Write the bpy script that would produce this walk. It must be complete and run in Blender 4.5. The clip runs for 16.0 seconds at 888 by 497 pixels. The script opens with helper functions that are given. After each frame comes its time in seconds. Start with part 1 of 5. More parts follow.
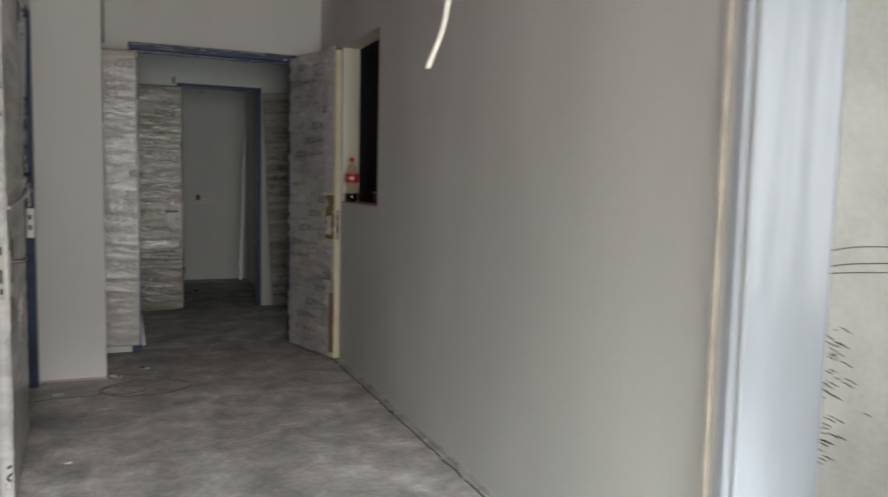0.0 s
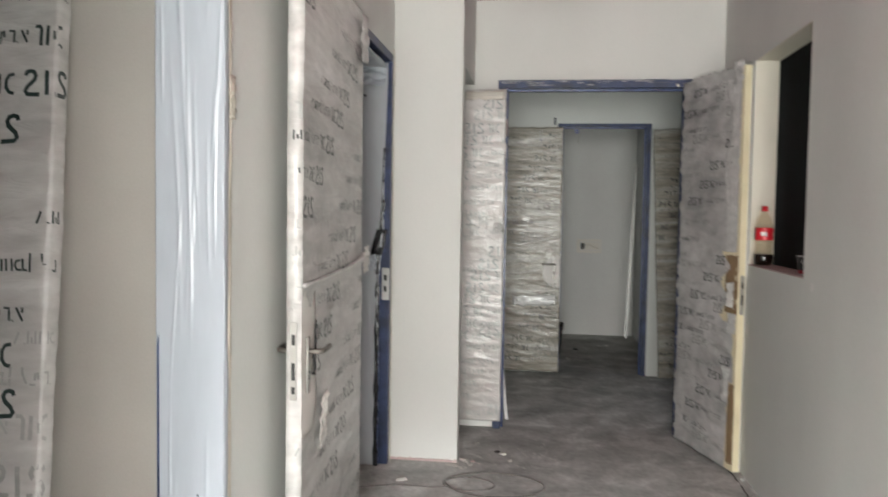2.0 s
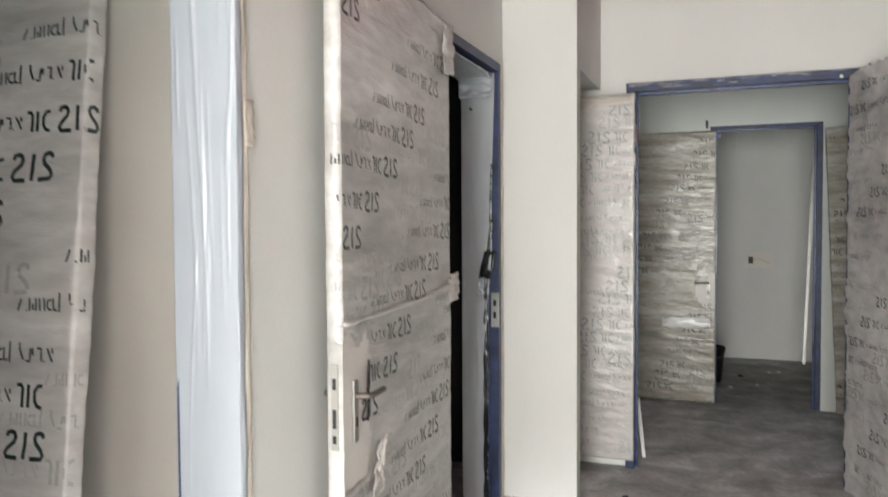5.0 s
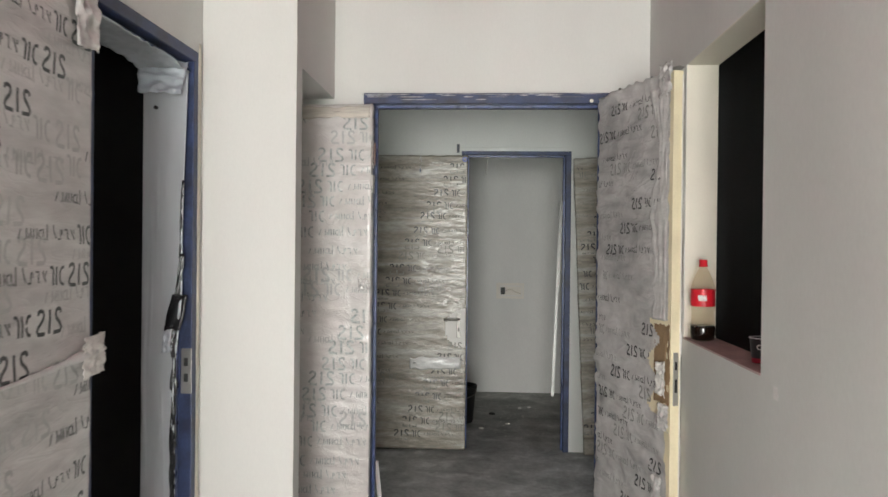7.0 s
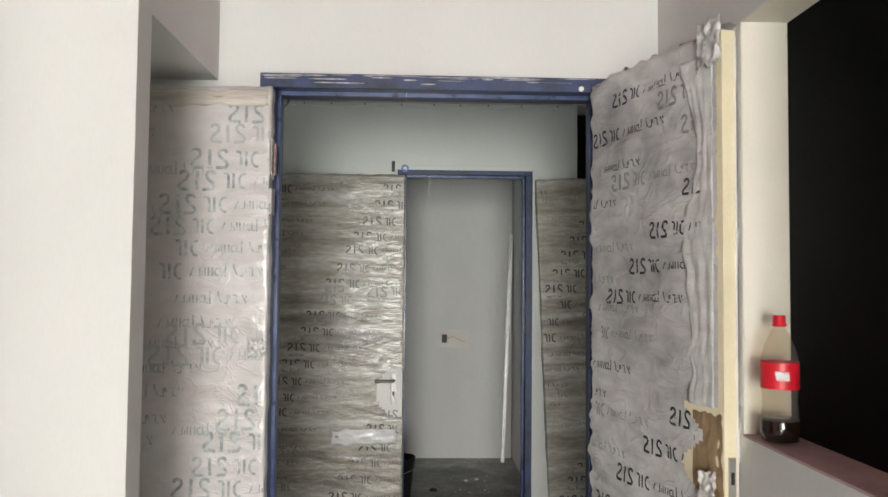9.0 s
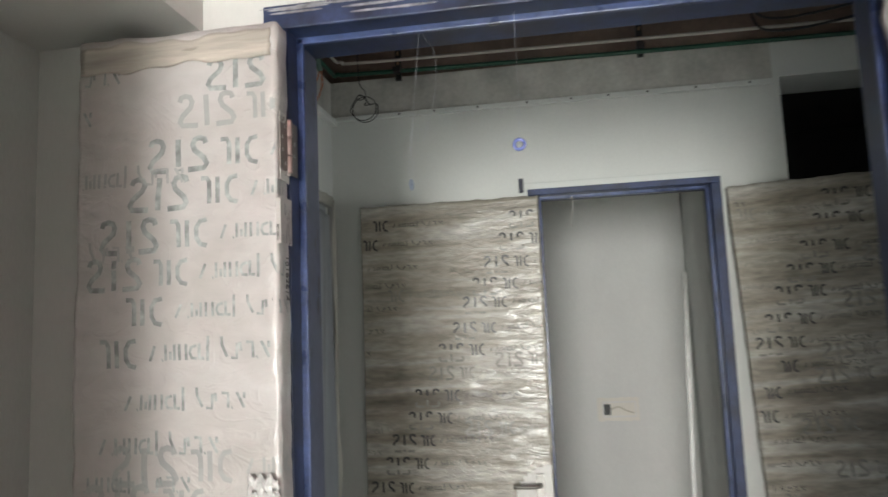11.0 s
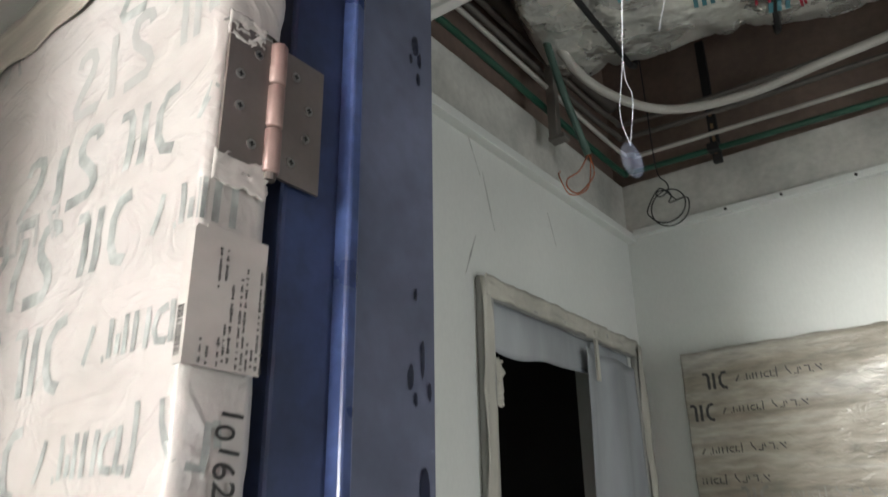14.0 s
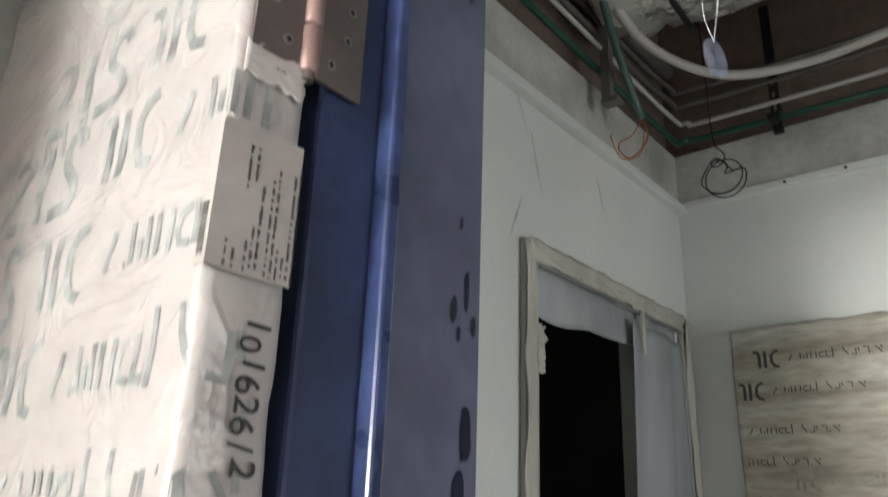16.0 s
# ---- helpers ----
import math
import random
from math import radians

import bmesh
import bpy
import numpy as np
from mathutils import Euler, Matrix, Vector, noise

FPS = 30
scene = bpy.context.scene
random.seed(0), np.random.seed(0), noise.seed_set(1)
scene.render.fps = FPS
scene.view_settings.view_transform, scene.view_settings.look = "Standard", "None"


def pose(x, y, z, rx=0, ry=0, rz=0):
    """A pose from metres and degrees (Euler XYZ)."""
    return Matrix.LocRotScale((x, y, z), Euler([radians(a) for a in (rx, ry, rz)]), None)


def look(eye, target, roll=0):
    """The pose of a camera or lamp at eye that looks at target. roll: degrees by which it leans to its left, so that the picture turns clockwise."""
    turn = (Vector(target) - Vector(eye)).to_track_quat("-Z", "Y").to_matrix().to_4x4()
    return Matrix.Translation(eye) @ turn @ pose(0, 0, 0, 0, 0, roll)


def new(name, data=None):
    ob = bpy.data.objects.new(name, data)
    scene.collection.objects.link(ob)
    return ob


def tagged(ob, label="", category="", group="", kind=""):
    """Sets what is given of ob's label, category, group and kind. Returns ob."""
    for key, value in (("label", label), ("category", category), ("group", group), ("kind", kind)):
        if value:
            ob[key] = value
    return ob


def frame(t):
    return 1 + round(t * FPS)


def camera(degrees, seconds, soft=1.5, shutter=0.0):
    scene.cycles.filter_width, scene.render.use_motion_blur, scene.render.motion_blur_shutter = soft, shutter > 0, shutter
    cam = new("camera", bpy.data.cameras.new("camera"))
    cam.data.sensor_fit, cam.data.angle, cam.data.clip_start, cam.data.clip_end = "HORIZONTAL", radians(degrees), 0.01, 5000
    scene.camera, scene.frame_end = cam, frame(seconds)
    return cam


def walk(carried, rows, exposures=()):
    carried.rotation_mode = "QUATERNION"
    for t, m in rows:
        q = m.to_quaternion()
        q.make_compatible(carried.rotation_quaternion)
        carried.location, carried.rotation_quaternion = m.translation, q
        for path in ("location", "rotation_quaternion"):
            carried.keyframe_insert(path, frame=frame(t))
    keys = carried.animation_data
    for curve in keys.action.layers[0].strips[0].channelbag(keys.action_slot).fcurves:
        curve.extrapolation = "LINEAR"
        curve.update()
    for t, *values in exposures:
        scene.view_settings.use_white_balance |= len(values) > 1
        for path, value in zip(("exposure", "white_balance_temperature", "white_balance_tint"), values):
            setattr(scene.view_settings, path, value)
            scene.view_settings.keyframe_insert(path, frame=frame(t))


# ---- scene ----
cam = camera(61.2, 16.0, shutter=0.4)
PATH = [
    (0, (0.301, 0.477, 1.482), (1.068, 2.316, 1.305), 1.3),
    (0.5, (0.426, 0.806, 1.522), (0.861, 2.749, 1.335), 1.6),
    (1, (0.576, 1.187, 1.548), (0.63, 3.182, 1.405), 1.3),
    (1.5, (0.598, 1.5, 1.568), (0.488, 3.492, 1.432), 0.8),
    (2, (0.61, 1.673, 1.588), (0.358, 3.655, 1.493), 0.9),
    (2.5, (0.719, 1.822, 1.645), (0.147, 3.738, 1.694), 2.1),
    (3, (0.828, 1.856, 1.708), (0.062, 3.691, 1.925), 0.9),
    (3.5, (0.793, 1.886, 1.739), (0.019, 3.704, 2.048), 1.3),
    (6, (1.0, 2.39, 1.597), (0.545, 4.317, 1.313), 1.1),
    (6.5, (0.924, 2.635, 1.667), (0.754, 4.622, 1.512), 1.0),
    (7, (0.989, 2.997, 1.712), (0.874, 4.993, 1.701), 0.6),
    (7.5, (0.994, 3.329, 1.711), (0.882, 5.326, 1.713), 0.3),
    (8, (0.896, 3.652, 1.738), (0.968, 5.65, 1.767), 0.6),
    (10.5, (0.967, 5.21, 1.745), (0.93, 7.2, 1.934), 0.2),
    (11, (0.951, 5.6, 1.776), (0.624, 7.559, 2.017), -2.3),
    (11.5, (0.878, 5.933, 1.753), (0.424, 7.86, 2.038), -0.8),
    (12, (0.954, 6.253, 1.771), (0.137, 8.047, 2.108), 0.4),
    (12.5, (0.985, 6.488, 1.797), (-0.09, 8.132, 2.175), 1.7),
    (13, (0.917, 6.616, 1.804), (-0.206, 8.207, 2.26), 1.4),
    (13.5, (0.821, 6.717, 1.828), (-0.275, 8.281, 2.419), -0.7),
    (14, (0.784, 6.799, 1.878), (-0.34, 8.282, 2.613), -0.9),
    (14.5, (0.755, 6.852, 1.907), (-0.419, 8.24, 2.74), 0.6),
    (15, (0.739, 6.863, 1.911), (-0.46, 8.21, 2.775), 1.7),
    (15.5, (0.729, 6.861, 1.904), (-0.481, 8.226, 2.725), 2.1),
    (16, (0.738, 6.849, 1.853), (-0.484, 8.279, 2.535), 2.2),
]
walk(cam, [(t, look(eye, target, roll)) for t, eye, target, roll in PATH],
     [(0.0, -2.06), (0.5, -1.54), (1.0, -1.04), (1.5, -0.75), (2.5, -0.60), (3.5, -0.42), (6.0, -0.42), (8.0, -0.20), (10.5, 0.08), (11.0, 0.20), (12.0, 0.43), (12.5, 0.55), (14.5, 0.87), (16.0, 0.88)])

# ---- world, daylight, added fill ----
world = bpy.data.worlds.new("world")
scene.world = world
world.use_nodes = True
sky = world.node_tree.nodes.new("ShaderNodeTexSky")
sky.sky_type, sky.sun_disc = "NISHITA", False
sky.sun_elevation, sky.sun_rotation = radians(38), radians(200)
back = world.node_tree.nodes["Background"]
back.inputs["Strength"].default_value = 0.1
world.node_tree.links.new(sky.outputs[0], back.inputs["Color"])


def area(name, m, w, h, power, colour):
    lamp = bpy.data.lights.new(name, "AREA")
    lamp.shape, lamp.size, lamp.size_y, lamp.energy, lamp.color = "RECTANGLE", w, h, power, colour
    ob = new(name, lamp)
    ob.matrix_world = m
    return ob


area("window_daylight", look((0.74, -2.98, 1.35), (0.82, 4.0, 0.3)), 1.9, 2.3, 640, (0.985, 1.0, 0.955))
area("window_sky", look((0.74, -2.96, 2.30), (0.72, 0.75, 0.0)), 1.9, 0.6, 280, (0.96, 0.985, 1.0)).data.spread = radians(40)
area("side_room_daylight", look((4.35, 0.6, 1.7), (2.0, 1.2, 1.3)), 1.6, 1.8, 150, (0.95, 0.98, 1.0))
# added fill lamp without a known source, brightens the vestibule
area("vestibule_fill", look((2.97, 7.9, 1.35), (0.0, 8.25, 1.55)), 0.95, 2.1, 6.6, (0.98, 1.0, 0.99)).data.spread = radians(105)

# ---- materials ----


def mat(name, base, rough=0.6, metal=0.0, vary=0.08, scale=3.0, fine=60.0, bump=0.15, dist=0.002, stretch=(1, 1, 1),
        coat=0.0, dark=None, sheen_rough=0.12, speck=0.0, crinkle=0.0):
    """A surface with stains at one scale, grain at another and fine relief."""
    m = bpy.data.materials.new(name)
    m.use_nodes = True
    n, l = m.node_tree.nodes, m.node_tree.links
    p = n["Principled BSDF"]
    tc, mp = n.new("ShaderNodeTexCoord"), n.new("ShaderNodeMapping")
    mp.inputs["Scale"].default_value = stretch
    l.new(tc.outputs["Object"], mp.inputs["Vector"])
    big, small = n.new("ShaderNodeTexNoise"), n.new("ShaderNodeTexNoise")
    big.inputs["Scale"].default_value, big.inputs["Detail"].default_value = scale, 5
    small.inputs["Scale"].default_value, small.inputs["Detail"].default_value = fine, 3
    for t in (big, small):
        l.new(mp.outputs[0], t.inputs["Vector"])
    ramp = n.new("ShaderNodeValToRGB")
    lo = dark or tuple(c * (1 - 2.2 * vary) for c in base)
    hi = tuple(min(1, c * (1 + vary)) for c in base)
    ramp.color_ramp.elements[0].position, ramp.color_ramp.elements[1].position = 0.3, 0.68
    ramp.color_ramp.elements[0].color, ramp.color_ramp.elements[1].color = (*lo, 1), (*hi, 1)
    l.new(big.outputs["Fac"], ramp.inputs[0])
    grain = n.new("ShaderNodeMix")
    grain.data_type, grain.blend_type = "RGBA", "MULTIPLY"
    grain.inputs["Factor"].default_value = 1.0
    g2 = n.new("ShaderNodeMapRange")
    g2.inputs["From Min"].default_value, g2.inputs["From Max"].default_value = 0.3, 0.7
    g2.inputs["To Min"].default_value, g2.inputs["To Max"].default_value = 1 - vary - speck, 1.0
    l.new(small.outputs["Fac"], g2.inputs["Value"])
    l.new(ramp.outputs[0], grain.inputs["A"])
    l.new(g2.outputs[0], grain.inputs["B"])
    l.new(grain.outputs["Result"], p.inputs["Base Color"])
    rr = n.new("ShaderNodeMapRange")
    rr.inputs["To Min"].default_value, rr.inputs["To Max"].default_value = max(0.02, rough - sheen_rough), min(1, rough + sheen_rough)
    l.new(big.outputs["Fac"], rr.inputs["Value"])
    l.new(rr.outputs[0], p.inputs["Roughness"])
    p.inputs["Metallic"].default_value = metal
    p.inputs["Coat Weight"].default_value = coat
    p.inputs["Coat Roughness"].default_value = 0.15
    bp = n.new("ShaderNodeBump")
    bp.inputs["Strength"].default_value, bp.inputs["Distance"].default_value = bump, dist
    l.new(small.outputs["Fac"], bp.inputs["Height"])
    l.new(bp.outputs[0], p.inputs["Normal"])
    if crinkle:
        # sharp creases that catch the light in the clear outer layer
        cr, cb, ab = n.new("ShaderNodeTexNoise"), n.new("ShaderNodeBump"), n.new("ShaderNodeMath")
        cr.inputs["Scale"].default_value, cr.inputs["Detail"].default_value, cr.inputs["Distortion"].default_value = fine * 0.8, 4, 0.8
        ab.operation = "PINGPONG"
        ab.inputs[1].default_value = 0.12
        l.new(mp.outputs[0], cr.inputs["Vector"])
        l.new(cr.outputs["Fac"], ab.inputs[0])
        cb.inputs["Strength"].default_value, cb.inputs["Distance"].default_value = crinkle, 0.012
        l.new(ab.outputs[0], cb.inputs["Height"])
        l.new(bp.outputs[0], cb.inputs["Normal"])
        l.new(cb.outputs[0], p.inputs["Coat Normal"])
        soft = n.new("ShaderNodeBump")
        soft.inputs["Strength"].default_value, soft.inputs["Distance"].default_value = 0.5 * crinkle, 0.008
        l.new(ab.outputs[0], soft.inputs["Height"])
        l.new(bp.outputs[0], soft.inputs["Normal"])
        l.new(soft.outputs[0], p.inputs["Normal"])
        p.inputs["Coat Roughness"].default_value = 0.12
    return m


WALL = mat("painted_plaster", (0.685, 0.683, 0.652), 0.62, vary=0.03, scale=1.3, fine=160, bump=0.06, dist=0.001, stretch=(1, 1, 0.35))
WALLSIDE = mat("grey_painted_plaster", (0.685, 0.70, 0.67), 0.6, vary=0.05, scale=1.1, fine=140, bump=0.06, dist=0.001, stretch=(1, 1, 0.4))
VESTWALL = mat("vestibule_plaster", (0.70, 0.72, 0.69), 0.6, vary=0.045, scale=1.6, fine=120, bump=0.08, dist=0.001, stretch=(1, 1, 0.5))
# VESTWALL's plaster with a raised base colour, so the end room reads brighter
ENDWALL = mat("lightened_end_room_plaster", (0.82, 0.825, 0.80), 0.6, vary=0.05, scale=1.4, fine=110, bump=0.08, dist=0.001, stretch=(1, 1, 0.4))
RAWWALL = mat("raw_scraped_plaster", (0.66, 0.65, 0.61), 0.8, vary=0.09, scale=2.5, fine=40, bump=0.3, dist=0.003)
BAREBAND = mat("unpainted_grey_plaster", (0.55, 0.545, 0.505), 0.85, vary=0.14, scale=5, fine=50, bump=0.35, dist=0.003)
CREAM = mat("cream_reveal_paint", (0.74, 0.70, 0.60), 0.6, vary=0.03, scale=2, fine=120, bump=0.06, dist=0.001)
PINK = mat("pink_plasterboard", (0.36, 0.125, 0.165), 0.75, vary=0.05, scale=1.2, fine=200, bump=0.05, dist=0.0008)
PINKEDGE = mat("pink_board_core", (0.50, 0.375, 0.355), 0.9, vary=0.1, scale=8, fine=90, bump=0.2)
REDSMEAR = mat("red_sealant", (0.45, 0.08, 0.09), 0.6, vary=0.15, scale=14, fine=60, bump=0.5)
FLOOR = mat("dusty_concrete", (0.57, 0.575, 0.555), 0.8, vary=0.12, scale=1.6, fine=30, bump=0.35, dist=0.003, speck=0.08)
fn, fl = FLOOR.node_tree.nodes, FLOOR.node_tree.links
dusty, veins, dmix, dramp = fn.new("ShaderNodeTexNoise"), fn.new("ShaderNodeTexNoise"), fn.new("ShaderNodeMix"), fn.new("ShaderNodeValToRGB")
dusty.inputs["Scale"].default_value, dusty.inputs["Detail"].default_value, dusty.inputs["Distortion"].default_value = 3.6, 12, 0.35
dusty.inputs["Roughness"].default_value = 0.68
dramp.color_ramp.elements[0].position, dramp.color_ramp.elements[1].position = 0.38, 0.66
dramp.color_ramp.elements[0].color, dramp.color_ramp.elements[1].color = (0.66, 0.65, 0.63, 1), (1.36, 1.36, 1.34, 1)
dramp.color_ramp.elements.new(0.54).color = (0.98, 0.975, 0.96, 1)
dmix.data_type, dmix.blend_type = "RGBA", "MULTIPLY"
dmix.inputs["Factor"].default_value = 1.0
old = fn["Principled BSDF"].inputs["Base Color"].links[0].from_socket
ftc = fn.new("ShaderNodeTexCoord")
fl.new(ftc.outputs["Object"], dusty.inputs["Vector"])
fl.new(dusty.outputs["Fac"], dramp.inputs[0])
fl.new(old, dmix.inputs["A"])
fl.new(dramp.outputs[0], dmix.inputs["B"])
fl.new(dmix.outputs["Result"], fn["Principled BSDF"].inputs["Base Color"])
# near-black base colour puts the rooms' lack of light into their walls
DARK = mat("unlit_room_darkness", (0.035, 0.035, 0.035), 0.9, vary=0.1, scale=2, fine=60, bump=0.1)
ROOM = mat("unlit_room_plaster", (0.54, 0.515, 0.475), 0.7, vary=0.05, scale=1.5, fine=120, bump=0.08, dist=0.001)
SLAB = mat("brown_concrete_soffit", (0.235, 0.17, 0.138), 0.9, vary=0.15, scale=3, fine=40, bump=0.4, dist=0.004)
NAVY = mat("navy_steel_paint", (0.027, 0.045, 0.118), 0.46, vary=0.28, scale=9, fine=70, bump=0.06, dist=0.001, coat=0.06)
# glossy bead with its highlight put into a lighter base colour
NAVYGLOSS = mat("blue_edge_highlight", (0.055, 0.085, 0.215), 0.30, vary=0.25, scale=14, fine=90, bump=0.1, dist=0.001, coat=0.35)
NAVYDUST = mat("dusty_navy_paint", (0.108, 0.124, 0.190), 0.5, vary=0.16, scale=6, fine=50, bump=0.06, dist=0.001)
NAVYWET = mat("dark_blue_blotch", (0.010, 0.014, 0.035), 0.3, vary=0.1)
SMEAR = mat("whitish_plaster_smear", (0.40, 0.40, 0.43), 0.7, vary=0.35, scale=16, fine=80, bump=0.5)


def film_mat(name, dark, mid, light, rough=0.4, stretch=(0.5, 1, 3.0), crease=0.6, relief=0.5, streak=0.2, gloss=1.0, coat_rough=0.08, size=1.0, pull=None):
    """Clear stretch film pulled in layers over a leaf: cloudy tone, fine pulled streaks, sharp glossy creases."""
    m = bpy.data.materials.new(name)
    m.use_nodes = True
    n, l = m.node_tree.nodes, m.node_tree.links
    p = n["Principled BSDF"]
    tc, mp = n.new("ShaderNodeTexCoord"), n.new("ShaderNodeMapping")
    mp.inputs["Scale"].default_value = stretch
    l.new(tc.outputs["Object"], mp.inputs["Vector"])
    lie = n.new("ShaderNodeMapping")
    lie.inputs["Scale"].default_value = pull or stretch
    l.new(tc.outputs["Object"], lie.inputs["Vector"])

    def cloud(scale, detail, distortion=0.0, by=None):
        t = n.new("ShaderNodeTexNoise")
        t.inputs["Scale"].default_value, t.inputs["Detail"].default_value, t.inputs["Distortion"].default_value = scale, detail, distortion
        l.new((by or mp).outputs[0], t.inputs["Vector"])
        return t.outputs["Fac"]

    ramp = n.new("ShaderNodeValToRGB")
    e = ramp.color_ramp.elements
    e[0].position, e[0].color = 0.30, (*dark, 1)
    e[1].position, e[1].color = 0.72, (*light, 1)
    e.new(0.5).color = (*mid, 1)
    l.new(cloud(1.9 * size, 6, 0.6), ramp.inputs[0])
    pulled = cloud(11 * size, 8, 0.3, lie)
    g = n.new("ShaderNodeMapRange")
    g.inputs["From Min"].default_value, g.inputs["From Max"].default_value = 0.3, 0.68
    g.inputs["To Min"].default_value, g.inputs["To Max"].default_value = 1 - streak, 1.0 + 0.3 * streak
    l.new(pulled, g.inputs["Value"])
    mul = n.new("ShaderNodeMix")
    mul.data_type, mul.blend_type = "RGBA", "MULTIPLY"
    mul.inputs["Factor"].default_value = 1.0
    l.new(ramp.outputs[0], mul.inputs["A"])
    l.new(g.outputs[0], mul.inputs["B"])
    l.new(mul.outputs["Result"], p.inputs["Base Color"])
    p.inputs["Roughness"].default_value = rough
    p.inputs["Coat Weight"].default_value = gloss
    p.inputs["Coat IOR"].default_value = 1.5
    p.inputs["Coat Roughness"].default_value = coat_rough
    wave = n.new("ShaderNodeBump")
    wave.inputs["Strength"].default_value, wave.inputs["Distance"].default_value = relief, 0.010
    l.new(pulled, wave.inputs["Height"])
    centre, fold, thin = n.new("ShaderNodeMath"), n.new("ShaderNodeMath"), n.new("ShaderNodeMath")
    centre.operation, fold.operation, thin.operation = "SUBTRACT", "ABSOLUTE", "MULTIPLY"
    centre.inputs[1].default_value = 0.5
    l.new(cloud(6.5 * size, 3, 1.2, lie), centre.inputs[0])
    l.new(centre.outputs[0], fold.inputs[0])
    l.new(fold.outputs[0], thin.inputs[0])
    thin.inputs[1].default_value = -4.0
    thin.use_clamp = False
    edge = n.new("ShaderNodeMapRange")
    edge.inputs["From Min"].default_value, edge.inputs["From Max"].default_value = -0.22, 0.0
    l.new(thin.outputs[0], edge.inputs["Value"])
    ridge = n.new("ShaderNodeBump")
    ridge.inputs["Strength"].default_value, ridge.inputs["Distance"].default_value = crease, 0.004
    l.new(edge.outputs[0], ridge.inputs["Height"])
    l.new(wave.outputs[0], ridge.inputs["Normal"])
    l.new(ridge.outputs[0], p.inputs["Normal"])
    l.new(ridge.outputs[0], p.inputs["Coat Normal"])
    return m


FILM = film_mat("stretch_film_over_white", (0.42, 0.415, 0.40), (0.58, 0.57, 0.55), (0.70, 0.69, 0.675), stretch=(0.6, 1, 2.2), streak=0.18, relief=0.40, crease=0.22, gloss=0.55, coat_rough=0.14)
# dark tones of FILMTAN and FILMGREY also carry the crinkles' shading
FILMTAN = film_mat("tan_stretch_film", (0.165, 0.14, 0.105), (0.34, 0.31, 0.25), (0.50, 0.48, 0.44), stretch=(0.30, 1, 3.4), streak=0.34, relief=0.20, crease=0.20, gloss=0.5, coat_rough=0.14, size=1.7, pull=(0.8, 1, 3.0))
FILMGREY = film_mat("loose_grey_film", (0.37, 0.365, 0.36), (0.55, 0.54, 0.525), (0.69, 0.68, 0.67), stretch=(1.0, 1, 1.5), streak=0.22, relief=0.6, crease=0.4, gloss=0.6, coat_rough=0.14)
FILMPALE = film_mat("thick_milky_film", (0.46, 0.437, 0.41), (0.525, 0.50, 0.48), (0.60, 0.583, 0.57), stretch=(0.9, 1, 1.3), streak=0.10, relief=0.32, crease=0.20, gloss=0.52, coat_rough=0.14, size=1.4)
FILMLOOSE = mat("loose_silvery_film", (0.62, 0.61, 0.59), 0.34, vary=0.10, scale=9, fine=50, bump=0.35, dist=0.003, stretch=(1, 1, 2), coat=0.5)
FILMSCRAP = mat("torn_milky_film", (0.64, 0.615, 0.58), 0.35, vary=0.05, scale=20, fine=60, bump=0.3, coat=0.5)
LABELPAPER = mat("creased_label_paper", (0.50, 0.475, 0.45), 0.5, vary=0.06, scale=14, fine=90, bump=0.2, dist=0.001)
LEVER = mat("dull_steel_lever", (0.20, 0.185, 0.165), 0.45, 0.7, vary=0.06, scale=8, fine=160, bump=0.05, dist=0.0005)
SATIN = mat("satin_nickel_plate", (0.40, 0.385, 0.36), 0.5, 0.7, vary=0.05, scale=6, fine=160, bump=0.05, dist=0.0005)
LEAF = mat("cream_door_edge", (0.78, 0.70, 0.49), 0.5, vary=0.05, scale=4, fine=90, bump=0.08, dist=0.001)
LEAFWHITE = mat("white_door_edge", (0.74, 0.72, 0.68), 0.5, vary=0.05, scale=4, fine=90, bump=0.08, dist=0.001)
INKTAN = mat("faint_print_under_film", (0.235, 0.225, 0.195), 0.4, vary=0.2, scale=20)
INKMID = mat("worn_grey_print", (0.065, 0.072, 0.07), 0.4, vary=0.25, scale=24)
INK = mat("dark_green_print", (0.016, 0.034, 0.030), 0.35, vary=0.1)
INKBLACK = mat("black_print", (0.028, 0.028, 0.028), 0.35, vary=0.1)
INKFAINT = mat("faint_grey_green_print", (0.27, 0.275, 0.255), 0.35, vary=0.12)
INKSOFT = mat("soft_grey_green_print", (0.39, 0.415, 0.40), 0.4, vary=0.2, scale=30)
INKPALE = mat("pale_print_under_film", (0.41, 0.415, 0.40), 0.35, vary=0.1)
SHEET = mat("pale_blue_plastic_sheet", (0.43, 0.47, 0.515), 0.36, vary=0.04, scale=4, fine=30, bump=0.3, dist=0.004, stretch=(1, 1, 0.25), coat=0.25)
SHEETGREY = mat("grey_plastic_sheet", (0.45, 0.475, 0.50), 0.36, vary=0.06, scale=4, fine=24, bump=0.35, dist=0.004, stretch=(1, 1, 0.25), coat=0.3)
BLACKFILM = mat("black_plastic_film", (0.015, 0.015, 0.017), 0.25, vary=0.1, coat=0.3)
GREYCREAM = mat("grey_film_round_frame", (0.36, 0.36, 0.335), 0.35, vary=0.12, scale=6, fine=40, bump=0.4, dist=0.003, stretch=(1, 1, 0.3), coat=0.4)
DUSTYFILM = mat("dusty_cream_film", (0.53, 0.515, 0.45), 0.4, vary=0.14, scale=6, fine=40, bump=0.4, dist=0.003, stretch=(1, 1, 0.3), coat=0.3)
